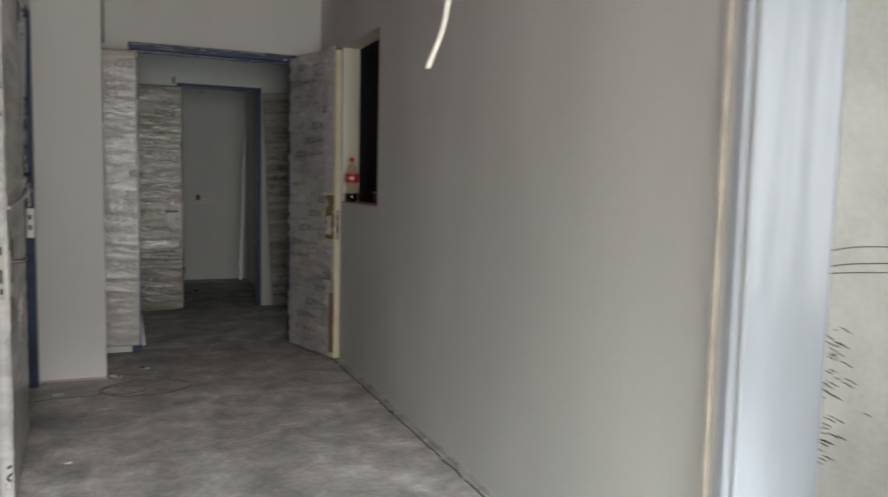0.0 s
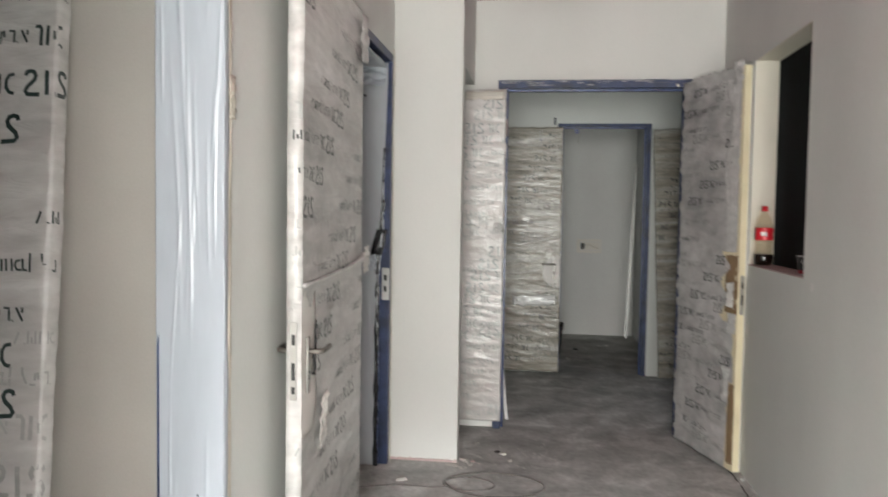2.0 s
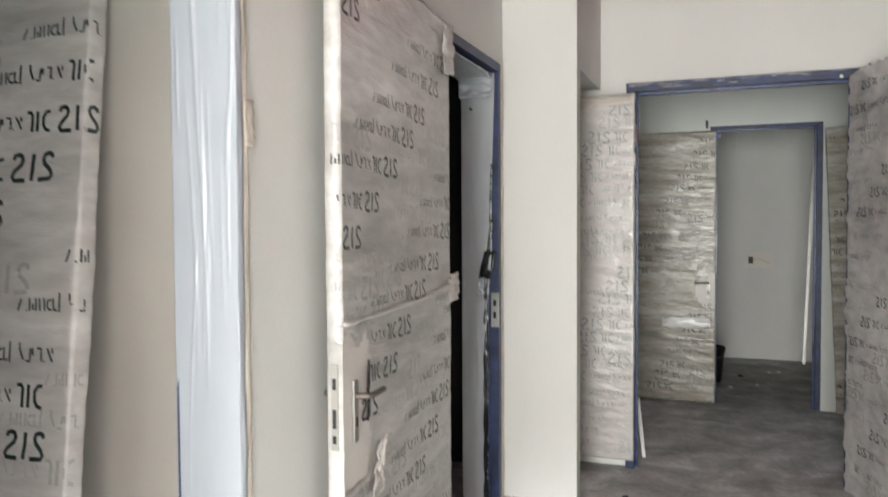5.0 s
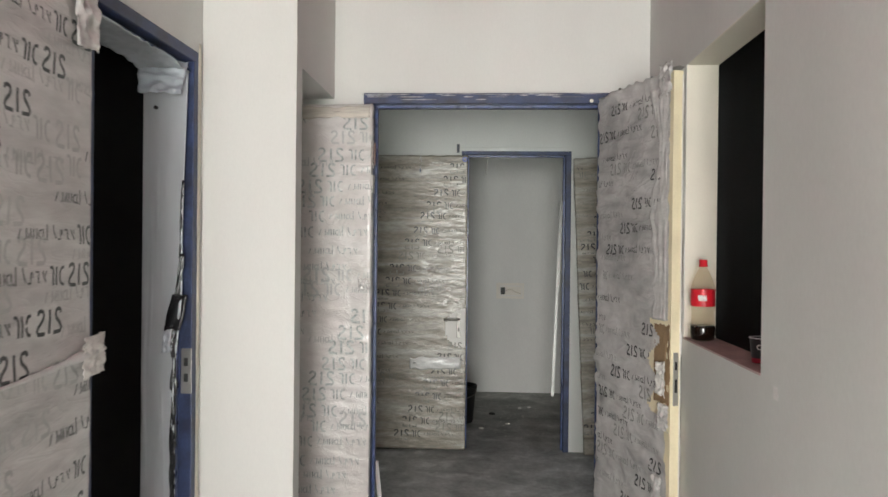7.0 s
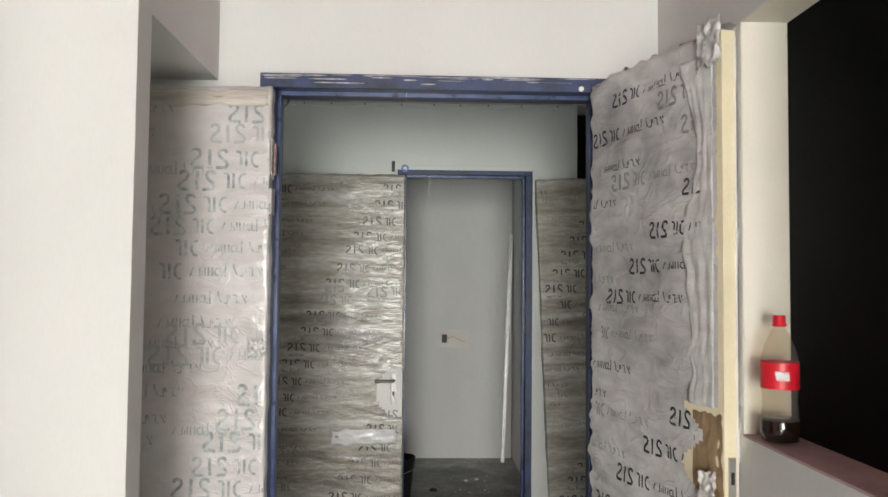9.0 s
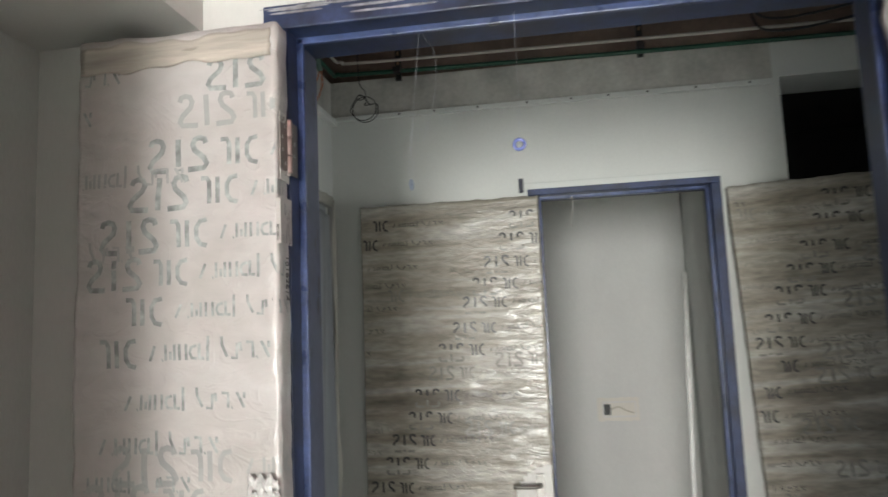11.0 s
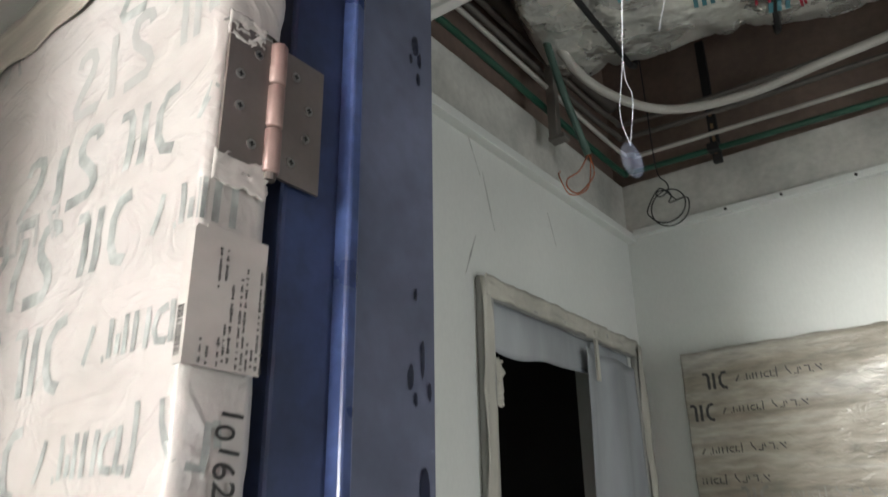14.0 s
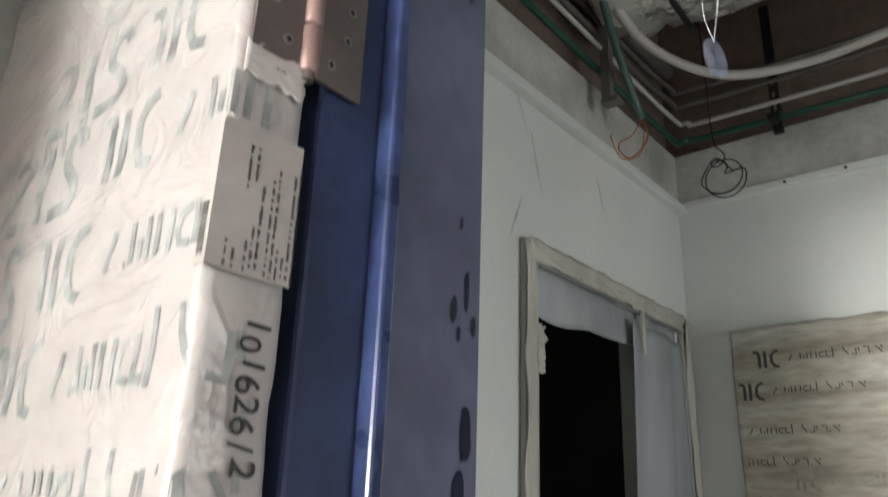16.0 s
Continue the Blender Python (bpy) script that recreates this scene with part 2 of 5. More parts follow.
DIMSHEET = mat("dim_grey_plastic", (0.36, 0.385, 0.41), 0.38, vary=0.12, scale=5, fine=24, bump=0.3, dist=0.004, stretch=(1, 1, 0.2), coat=0.6)
TANTAPE = mat("tan_stretched_film", (0.52, 0.475, 0.41), 0.38, vary=0.16, scale=7, fine=40, bump=0.4, dist=0.003, stretch=(0.4, 1, 4), coat=0.4)
TAPE = mat("cream_masking_tape", (0.66, 0.62, 0.53), 0.6, vary=0.1, scale=7, fine=60, bump=0.4, dist=0.003)
STEEL = mat("brushed_steel", (0.55, 0.54, 0.52), 0.32, 1.0, vary=0.05, scale=6, fine=160, bump=0.05, dist=0.0005)
HINGE = mat("bronze_steel_hinge", (0.27, 0.235, 0.22), 0.42, 0.8, vary=0.06, scale=8, fine=160, bump=0.06, dist=0.0005)
KNUCKLE = mat("copper_toned_knuckle", (0.32, 0.22, 0.20), 0.5, 0.35, vary=0.05, scale=20, fine=120, bump=0.05, dist=0.0005)
ZINC = mat("galvanised_steel", (0.66, 0.66, 0.64), 0.34, 1.0, vary=0.08, scale=10, fine=120, bump=0.06, dist=0.0006)
FOIL = mat("crumpled_foil", (0.85, 0.84, 0.80), 0.28, 0.72, vary=0.08, scale=7, fine=16, bump=0.9, dist=0.02)
BLACK = mat("black_rubber", (0.012, 0.012, 0.012), 0.5, vary=0.1)
GREENPIPE = mat("green_conduit", (0.012, 0.075, 0.045), 0.4, vary=0.1)
WHITEPIPE = mat("white_pipe", (0.52, 0.50, 0.46), 0.45, vary=0.06)
GREYPIPE = mat("grey_pipe", (0.15, 0.135, 0.12), 0.5, vary=0.1)
ORANGE = mat("orange_wire", (0.45, 0.13, 0.05), 0.5, vary=0.05)
RED = mat("red_plastic", (0.40, 0.012, 0.035), 0.4, vary=0.04)
BRIGHTRED = mat("red_label_paper", (0.62, 0.012, 0.025), 0.4, vary=0.03)
WHITE = mat("white_paint", (0.8, 0.79, 0.77), 0.5, vary=0.03)
CARD = mat("brown_cardboard", (0.30, 0.20, 0.11), 0.8, vary=0.1, scale=8, fine=60, bump=0.2)
COLA = mat("dark_cola", (0.012, 0.006, 0.004), 0.12, vary=0.05)
THREAD = mat("bluish_white_thread", (0.70, 0.73, 0.80), 0.5, vary=0.05)
ROPE = mat("white_rope", (0.80, 0.77, 0.70), 0.8, vary=0.08, scale=30, fine=200, bump=0.4)
DUST = mat("plaster_crumbs", (0.55, 0.53, 0.49), 0.9, vary=0.1)
CUPBLACK = mat("black_paper_cup", (0.02, 0.02, 0.022), 0.4, vary=0.05)


def glass(name, tint, rough=0.02, clear=0.6):
    m = bpy.data.materials.new(name)
    m.use_nodes = True
    n, l = m.node_tree.nodes, m.node_tree.links
    p = n["Principled BSDF"]
    p.inputs["Base Color"].default_value = (*tint, 1)
    p.inputs["Roughness"].default_value = rough
    tr, mix = n.new("ShaderNodeBsdfTransparent"), n.new("ShaderNodeMixShader")
    tr.inputs["Color"].default_value = (*tint, 1)
    mix.inputs[0].default_value = 1 - clear
    l.new(tr.outputs[0], mix.inputs[1])
    l.new(p.outputs[0], mix.inputs[2])
    l.new(mix.outputs[0], n["Material Output"].inputs["Surface"])
    return m


PET = glass("clear_bottle_plastic", (0.92, 0.89, 0.82), 0.05, 0.94)
ACRYL = glass("clear_acrylic", (0.80, 0.85, 0.97), 0.04, 0.92)
BLUERING = glass("blue_acrylic", (0.30, 0.36, 0.75), 0.1, 0.35)

# ---- mesh helpers ----


def mesh(name, bm, material, smooth=False):
    me = bpy.data.meshes.new(name)
    bm.normal_update()
    bm.to_mesh(me)
    bm.free()
    me.materials.append(material)
    if smooth:
        for f in me.polygons:
            f.use_smooth = True
    return me


def part(name, bm, material, parent=None, label="", smooth=False, m=None):
    ob = new(name, mesh(name, bm, material, smooth))
    if m is not None:
        ob.matrix_world = m
    if parent is not None:
        ob.parent = parent
    if label:
        ob["label"] = label
    return ob


def thing(name, bm, material, label, category, kind="", group="", smooth=False, m=None):
    return tagged(part(name, bm, material, None, "", smooth, m), label, category, group, kind)


def empty(name, label, category, m=None, kind="", group=""):
    ob = new(name)
    ob.empty_display_size = 0.1
    if m is not None:
        ob.matrix_world = m
    return tagged(ob, label, category, group, kind)


def box(bm, x0, x1, y0, y1, z0, z1, bevel=0.0):
    v = [bm.verts.new((x, y, z)) for x in (x0, x1) for y in (y0, y1) for z in (z0, z1)]
    fs = [bm.faces.new([v[i] for i in q]) for q in ((0, 1, 3, 2), (4, 6, 7, 5), (0, 4, 5, 1), (2, 3, 7, 6), (0, 2, 6, 4), (1, 5, 7, 3))]
    if bevel:
        es = list({e for f in fs for e in f.edges})
        bmesh.ops.bevel(bm, geom=es, offset=bevel, segments=2, affect="EDGES", profile=0.5)
    return bm


def boxes(*rows, bevel=0.0):
    bm = bmesh.new()
    for r in rows:
        if bevel:
            tmp = bmesh.new()
            box(tmp, *r, bevel=bevel)
            me = bpy.data.meshes.new("tmp")
            tmp.to_mesh(me)
            tmp.free()
            bm.from_mesh(me)
            bpy.data.meshes.remove(me)
        else:
            box(bm, *r)
    return bm


def tube(pts, r, seg=8, bm=None, closed=False, cap=True):
    """A round tube along a line of points."""
    bm = bm or bmesh.new()
    pts = [Vector(p) for p in pts]
    rings, up = [], Vector((0, 0, 1))
    for i, p in enumerate(pts):
        a, b = pts[max(0, i - 1)], pts[min(len(pts) - 1, i + 1)]
        d = (b - a).normalized()
        s = d.cross(up)
        if s.length < 0.05:
            s = d.cross(Vector((1, 0, 0)))
        s.normalize()
        u = s.cross(d)
        rad = r(i / (len(pts) - 1)) if callable(r) else r
        rings.append([bm.verts.new(p + rad * (math.cos(k * math.tau / seg) * s + math.sin(k * math.tau / seg) * u)) for k in range(seg)])
    for a, b in zip(rings, rings[1:]):
        for k in range(seg):
            bm.faces.new((a[k], a[(k + 1) % seg], b[(k + 1) % seg], b[k]))
    if cap:
        bm.faces.new(rings[0][::-1])
        bm.faces.new(rings[-1])
    return bm


def curve_points(ctrl, n=40):
    """Points of a smooth line through the given ones."""
    c = [Vector(p) for p in ctrl]
    c = [2 * c[0] - c[1]] + c + [2 * c[-1] - c[-2]]
    out = []
    segs = len(c) - 3
    for i in range(n + 1):
        f = i / n * segs
        k = min(int(f), segs - 1)
        t = f - k
        p0, p1, p2, p3 = c[k:k + 4]
        out.append(0.5 * ((2 * p1) + (p2 - p0) * t + (2 * p0 - 5 * p1 + 4 * p2 - p3) * t * t + (3 * p1 - p0 - 3 * p2 + p3) * t ** 3))
    return out


def lathe(profile, seg=28):
    bm = bmesh.new()
    rings = [[bm.verts.new((r * math.cos(k * math.tau / seg), r * math.sin(k * math.tau / seg), z)) for k in range(seg)] for r, z in profile]
    for a, b in zip(rings, rings[1:]):
        for k in range(seg):
            bm.faces.new((a[k], a[(k + 1) % seg], b[(k + 1) % seg], b[k]))
    return bm


def sheet(o, u, v, w, h, nu, nv, shape):
    """A thin sheet from corner o along u and v; shape(s, t) gives how far it stands out, and how far it shifts along u and v."""
    bm = bmesh.new()
    o, u, v = Vector(o), Vector(u), Vector(v)
    nrm = u.cross(v).normalized()
    front, back = [], []
    for j in range(nv + 1):
        row, rear = [], []
        for i in range(nu + 1):
            s, t = i / nu, j / nv
            d, du, dv = shape(s, t)
            q = o + u * (w * s + du) + v * (h * t + dv) + nrm * d
            row.append(bm.verts.new(q))
            rear.append(bm.verts.new(q - nrm * 0.0012))
        front.append(row)
        back.append(rear)
    for j in range(nv):
        for i in range(nu):
            bm.faces.new((front[j][i], front[j][i + 1], front[j + 1][i + 1], front[j + 1][i]))
            bm.faces.new((back[j][i], back[j + 1][i], back[j + 1][i + 1], back[j][i + 1]))
    for j in range(nv):
        bm.faces.new((front[j][0], front[j + 1][0], back[j + 1][0], back[j][0]))
        bm.faces.new((front[j][nu], back[j][nu], back[j + 1][nu], front[j + 1][nu]))
    for i in range(nu):
        bm.faces.new((front[0][i], back[0][i], back[0][i + 1], front[0][i + 1]))
        bm.faces.new((front[nv][i], front[nv][i + 1], back[nv][i + 1], back[nv][i]))
    return bm


def folds(seed, amp, fx=9.0, fz=1.2):
    def shape(s, t):
        n1 = noise.noise((s * fx + seed, t * fz, seed * 1.7))
        n2 = noise.noise((s * fx * 2.6 + t * 1.5, t * fz * 3, seed * 3.1 + 5))
        return amp * (abs(n1) * 1.4 + 0.5 * n2), 0.004 * noise.noise((seed, t * 9, 2.0)) * (1 if s > 0.5 else -1), 0.0
    return shape


def creases(seed, amp, n=16):
    """Taut plastic with thin slanting creases that start and end on the sheet."""
    rng = random.Random(seed)
    rows = [(rng.uniform(0.05, 0.95), rng.uniform(-0.5, 0.5), rng.uniform(0.0, 0.9), rng.uniform(0.08, 0.35), rng.uniform(0.012, 0.03), rng.uniform(0.4, 1.0)) for _ in range(n)]

    def shape(s, t):
        d = 0.0
        for s0, slope, t0, span, width, high in rows:
            f = (t - t0) / span
            if 0 < f < 1:
                q = (s - s0 - slope * (t - t0) - 0.05 * math.sin(9 * t + 7 * s0)) / width
                d += high * math.sin(math.pi * f) * math.exp(-q * q)
        swell = 0.7 * noise.noise((s * 1.6, t * 2.2, seed))
        return amp * (d + swell) + 0.004, 0.005 * noise.noise((seed, t * 7, 2.0)) * (1 if s > 0.8 else 0), 0.0
    return shape


def letters(text, size, material, parent, m, name="writing", thick=0.0003):
    cu = bpy.data.curves.new(name, "FONT")
    cu.body, cu.size, cu.extrude, cu.align_x, cu.align_y = text, size, thick, "CENTER", "CENTER"
    tmp = new("tmp", cu)
    me = bpy.data.meshes.new_from_object(tmp.evaluated_get(bpy.context.evaluated_depsgraph_get()))
    bpy.data.objects.remove(tmp)
    bpy.data.curves.remove(cu)
    me.materials.clear()
    me.materials.append(material)
    ob = new(name, me)
    ob.matrix_world = m
    ob.parent = parent
    return ob


# ---- shell ----
LX, RX, CZ = -0.32, 1.875, 3.14      # corridor's side walls and ceiling
FY, FY2 = 7.21, 7.40                 # the wall with the double door
VX, VY = -0.23, 9.26                 # vestibule's side and end wall


def wall(name, rows, material, label):
    return thing(name, boxes(*rows), material, label, "wall", kind="structure")


def floor_sheet():
    bm = bmesh.new()
    x0, x1, y0, y1, n, k = -4.0, 4.8, -3.4, 13.2, 90, 170
    g = [[bm.verts.new((x0 + (x1 - x0) * i / n, y0 + (y1 - y0) * j / k,
                        0.0012 * noise.noise((i * 0.25, j * 0.25, 0)) - 0.0012)) for i in range(n + 1)] for j in range(k + 1)]
    for j in range(k):
        for i in range(n):
            bm.faces.new((g[j][i], g[j][i + 1], g[j + 1][i + 1], g[j + 1][i]))
    return thing("floor", bm, FLOOR, "bare dusty grey concrete floor with pale scuffs", "floor", kind="structure", smooth=True)


floor_sheet()
wall("wall_left", [(LX - 0.2, LX, -3.2, 2.5, 0, CZ), (LX - 0.2, LX, 2.5, 3.80, 2.59, CZ), (LX - 0.2, LX, 3.80, 5.36, 0, CZ),
                   (LX - 0.2, LX, 5.36, 6.285, 2.545, CZ), (LX - 0.2, LX, 6.285, FY, 0, CZ)], WALLSIDE,
     "grey painted plaster corridor wall with two door openings")
wall("wall_right", [(RX, RX + 0.32, -3.2, 0.8, 0, CZ), (RX, RX + 0.32, 0.8, 2.08, 2.5, CZ), (RX, RX + 0.14, 2.08, 5.475, 0, CZ),
                    (RX, RX + 0.14, 5.475, 6.43, 0, 1.30), (RX, RX + 0.14, 5.475, 6.43, 2.53, CZ), (RX, RX + 0.14, 6.43, FY, 0, CZ),
                    (RX + 0.14, RX + 0.32, 2.08, 2.23, 0, CZ)], WALLSIDE,
     "smooth grey painted corridor wall with a square opening")
wall("wall_front", [(LX - 0.2, 0.291, FY, FY2, 0, CZ), (1.66, 3.2, FY, FY2, 0, CZ), (0.291, 1.66, FY, FY2, 2.55, CZ)], WALL,
     "off-white painted wall around the double door")
wall("wall_pillar", [(LX, 0.117, 6.365, 6.47, 0, CZ), (LX, 0.117, 6.47, FY, 2.53, CZ)], WALL, "off-white pillar with a boxed bulkhead behind it")
wall("wall_back", [(LX - 0.2, -0.2, -3.35, -3.05, 0, CZ), (1.75, RX + 0.32, -3.35, -3.05, 0, CZ), (-0.2, 1.75, -3.35, -3.05, 2.62, CZ)], WALL, "plain wall with a wide glazed opening")
thing("ceiling", boxes((LX - 0.2, RX + 0.32, -3.35, 4.643, CZ, CZ + 0.0125), (LX - 0.2, 0.588, 4.647, FY, CZ, CZ + 0.0125),
                       (0.590, RX + 0.32, 4.647, FY, CZ, CZ + 0.0125), (LX - 0.2, RX + 0.32, -3.35, FY, CZ + 0.014, CZ + 0.2)),
      PINK, "pink fire-rated plasterboard ceiling, unpainted, with open joints", "ceiling", kind="structure")

# rooms beyond the openings
wall("wall_room_left", [(-3.8, LX - 0.2, 3.95, 4.10, 0, CZ), (-3.8, -3.6, 1.2, 3.95, 0, CZ), (-3.8, LX - 0.2, 1.0, 1.2, 0, CZ)], ROOM,
     "grey plaster walls of an unlit side room")
thing("trim_room_edge", boxes((-3.6, LX - 0.2, 3.925, 3.95, 3.02, 3.048), bevel=0.002), WALL, "pale edge along the side room's ceiling", "trim", kind="structure")
# ceiling and walls in DARK are coloured as dark as the unlit rooms look
thing("ceiling_room_left", boxes((-3.8, LX - 0.2, 1.0, 4.10, 3.05, 3.13)), DARK, "bare ceiling of an unlit room, darkness put into its colour", "ceiling", kind="structure")
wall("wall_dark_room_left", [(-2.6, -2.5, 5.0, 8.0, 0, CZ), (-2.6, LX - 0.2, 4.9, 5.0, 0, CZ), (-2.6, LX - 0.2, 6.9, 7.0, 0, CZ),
                             (-2.6, LX - 0.2, 4.9, 7.0, 3.0, 3.1)], DARK, "walls of an unlit room, darkness put into their colour")
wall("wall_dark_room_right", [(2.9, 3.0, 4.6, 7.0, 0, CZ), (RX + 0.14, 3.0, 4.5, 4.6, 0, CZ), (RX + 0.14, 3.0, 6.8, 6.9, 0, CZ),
                              (RX + 0.14, 3.0, 4.5, 6.9, 2.95, 3.05)], DARK, "unlit space behind the opening, darkness put into the wall colour")
wall("wall_side_room", [(RX + 0.32, 4.6, 2.22, 2.38, 0, CZ), (4.5, 4.6, -1.6, -0.3, 0, CZ), (4.5, 4.6, 1.5, 2.19, 0, CZ), (4.5, 4.6, -0.3, 1.5, 0, 0.8),
                        (4.5, 4.6, -0.3, 1.5, 2.6, CZ), (RX + 0.32, 4.6, -1.8, -1.6, 0, CZ), (RX + 0.32, 4.6, -1.8, 2.35, CZ, CZ + 0.1)], RAWWALL,
     "scraped unfinished plaster wall with pencil scratches")

# vestibule
VTOP = 3.13
wall("wall_vestibule_left", [(VX - 0.2, VX, FY2, 8.30, 0, VTOP), (VX - 0.2, VX, 8.30, 9.15, 2.46, VTOP), (VX - 0.2, VX, 9.15, VY, 0, VTOP)], VESTWALL,
     "pale grey-green plaster vestibule wall")
wall("wall_vestibule_end", [(VX - 0.2, 0.77, VY, VY + 0.3, 0, VTOP), (0.77, 1.66, VY, VY + 0.3, 2.50, VTOP), (1.66, 1.98, VY, VY + 0.3, 0, VTOP),
                            (1.98, 2.9, VY, VY + 0.3, 2.95, VTOP), (2.9, 3.2, VY, VY + 0.3, 0, VTOP)], VESTWALL, "pale plaster end wall of the vestibule")
# out of view; its opening is only there for the fill lamp
wall("wall_vestibule_right", [(3.0, 3.2, FY2, 7.5, 0, VTOP), (3.0, 3.2, 8.46, VY, 0, VTOP), (3.0, 3.2, 7.5, 8.46, 2.42, VTOP)], VESTWALL, "unseen pale plaster vestibule wall with an added opening")
wall("wall_service_void", [(VX - 0.25, VX - 0.05, FY2, VY + 0.3, VTOP, 3.9), (VX - 0.2, 3.2, VY + 0.05, VY + 0.3, VTOP, 3.9), (3.05, 3.2, FY2, VY, VTOP, 3.9),
                           (VX - 0.2, 3.2, FY2 - 0.06, FY2 - 0.002, CZ + 0.2, 3.9)], SLAB, "brown bare concrete above the wall lining")
thing("ceiling_vestibule", boxes((VX - 0.25, 3.2, FY2 - 0.06, VY + 0.3, 3.8, 3.95)), SLAB, "brown concrete slab above exposed services", "ceiling", kind="structure")
thing("trim_bulkhead", boxes((VX, 3.0, FY2, 7.9, 3.0, 3.05), (VX, 3.0, 7.87, 7.9, 2.985, 3.14), bevel=0.003), WHITE, "white boxed bulkhead edge over the doorway", "bulkhead", kind="structure")
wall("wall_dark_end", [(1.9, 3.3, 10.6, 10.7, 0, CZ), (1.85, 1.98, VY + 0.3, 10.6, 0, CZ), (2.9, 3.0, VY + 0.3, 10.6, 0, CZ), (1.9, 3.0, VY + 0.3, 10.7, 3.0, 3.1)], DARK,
     "unlit space beyond the end wall, its darkness put into the colour")
wall("wall_end_room", [(-1.2, 1.85, 11.75, 11.95, 0, 3.0), (1.86, 2.0, 10.72, 11.95, 0, 3.0), (-1.4, -1.2, VY + 0.3, 11.95, 0, 3.0)], ENDWALL, "plaster wall of the end room, colour lightened for missing light")
thing("ceiling_end_room", boxes((-1.4, 2.0, VY + 0.3, 11.95, 3.0, 3.1)), VESTWALL, "plain pale ceiling", "ceiling", kind="structure")
thing("trim_angle", boxes((VX, VX + 0.032, FY2, VY, 2.898, 2.928), (VX + 0.032, 1.95, VY - 0.022, VY, 2.915, 2.94), bevel=0.002), VESTWALL, "painted ceiling angle along the vestibule walls", "trim", kind="structure")
thing("trim_bare_band", boxes((VX, VX + 0.004, 7.905, VY - 0.004, 2.93, VTOP), (VX, 1.95, VY - 0.004, VY, 2.942, VTOP)), BAREBAND, "unpainted grey plaster band above the wall angle", "plaster", kind="structure")
thing("trim_reveal", boxes((RX + 0.002, RX + 0.14, 6.427, 6.431, 1.302, 2.528), (RX + 0.002, RX + 0.14, 5.474, 5.478, 1.302, 2.528), (RX + 0.002, RX + 0.14, 5.48, 6.425, 2.527, 2.532)),
      CREAM, "cream painted reveal of the square wall opening", "reveal", kind="structure")
thing("trim_sill", boxes((RX - 0.004, RX + 0.142, 5.479, 6.426, 1.298, 1.306), bevel=0.002), PINKEDGE, "bare pinkish board sill of the wall opening", "sill", kind="structure")

# ---- steel door frames ----


def steel_frame(name, x0, x1, z1, y0, y1, face, label, m=None, material=NAVY, bd=0.060):
    """A door frame in the local xz plane: face width, depth y0 to y1, with a rebate bead."""
    e = empty(name, label, "door frame", m, kind="structure")
    for n, r, bead in (("jamb", (x0, x0 + face, y0, y1, 0, z1 - face), (x0 + face - 0.004, x0 + face + 0.016, y0 + bd, y0 + bd + 0.014, 0, z1 - face)),
                       ("jamb", (x1 - face, x1, y0, y1, 0, z1 - face), (x1 - face - 0.016, x1 - face + 0.004, y0 + bd, y0 + bd + 0.014, 0, z1 - face)),
                       ("head", (x0, x1, y0, y1, z1 - face, z1), (x0 + face, x1 - face, y0 + bd, y0 + bd + 0.014, z1 - face - 0.016, z1 - face + 0.004))):
        j = part(n, boxes(r, bevel=0.004), material, e)
        part("bead", boxes(bead, bevel=0.003), NAVYGLOSS, j)
    return e


main_frame = steel_frame("door_frame_main", 0.291, 1.672, 2.552, 7.158, 7.356, 0.058, "navy blue painted steel double door frame, scuffed")
steel_frame("door_frame_end", 0.768, 1.676, 2.507, VY - 0.012, VY + 0.2, 0.046, "navy blue steel door frame to the end room")
FL = pose(0, 0, 0, 0, 0, 90)     # local x runs along world y, local -y faces the corridor
steel_frame("door_frame_left", 5.36, 6.30, 2.56, -LX - 0.008, -LX + 0.15, 0.05, "navy blue steel door frame, partly covered with plastic", FL)

# ---- film-wrapped door leaves ----


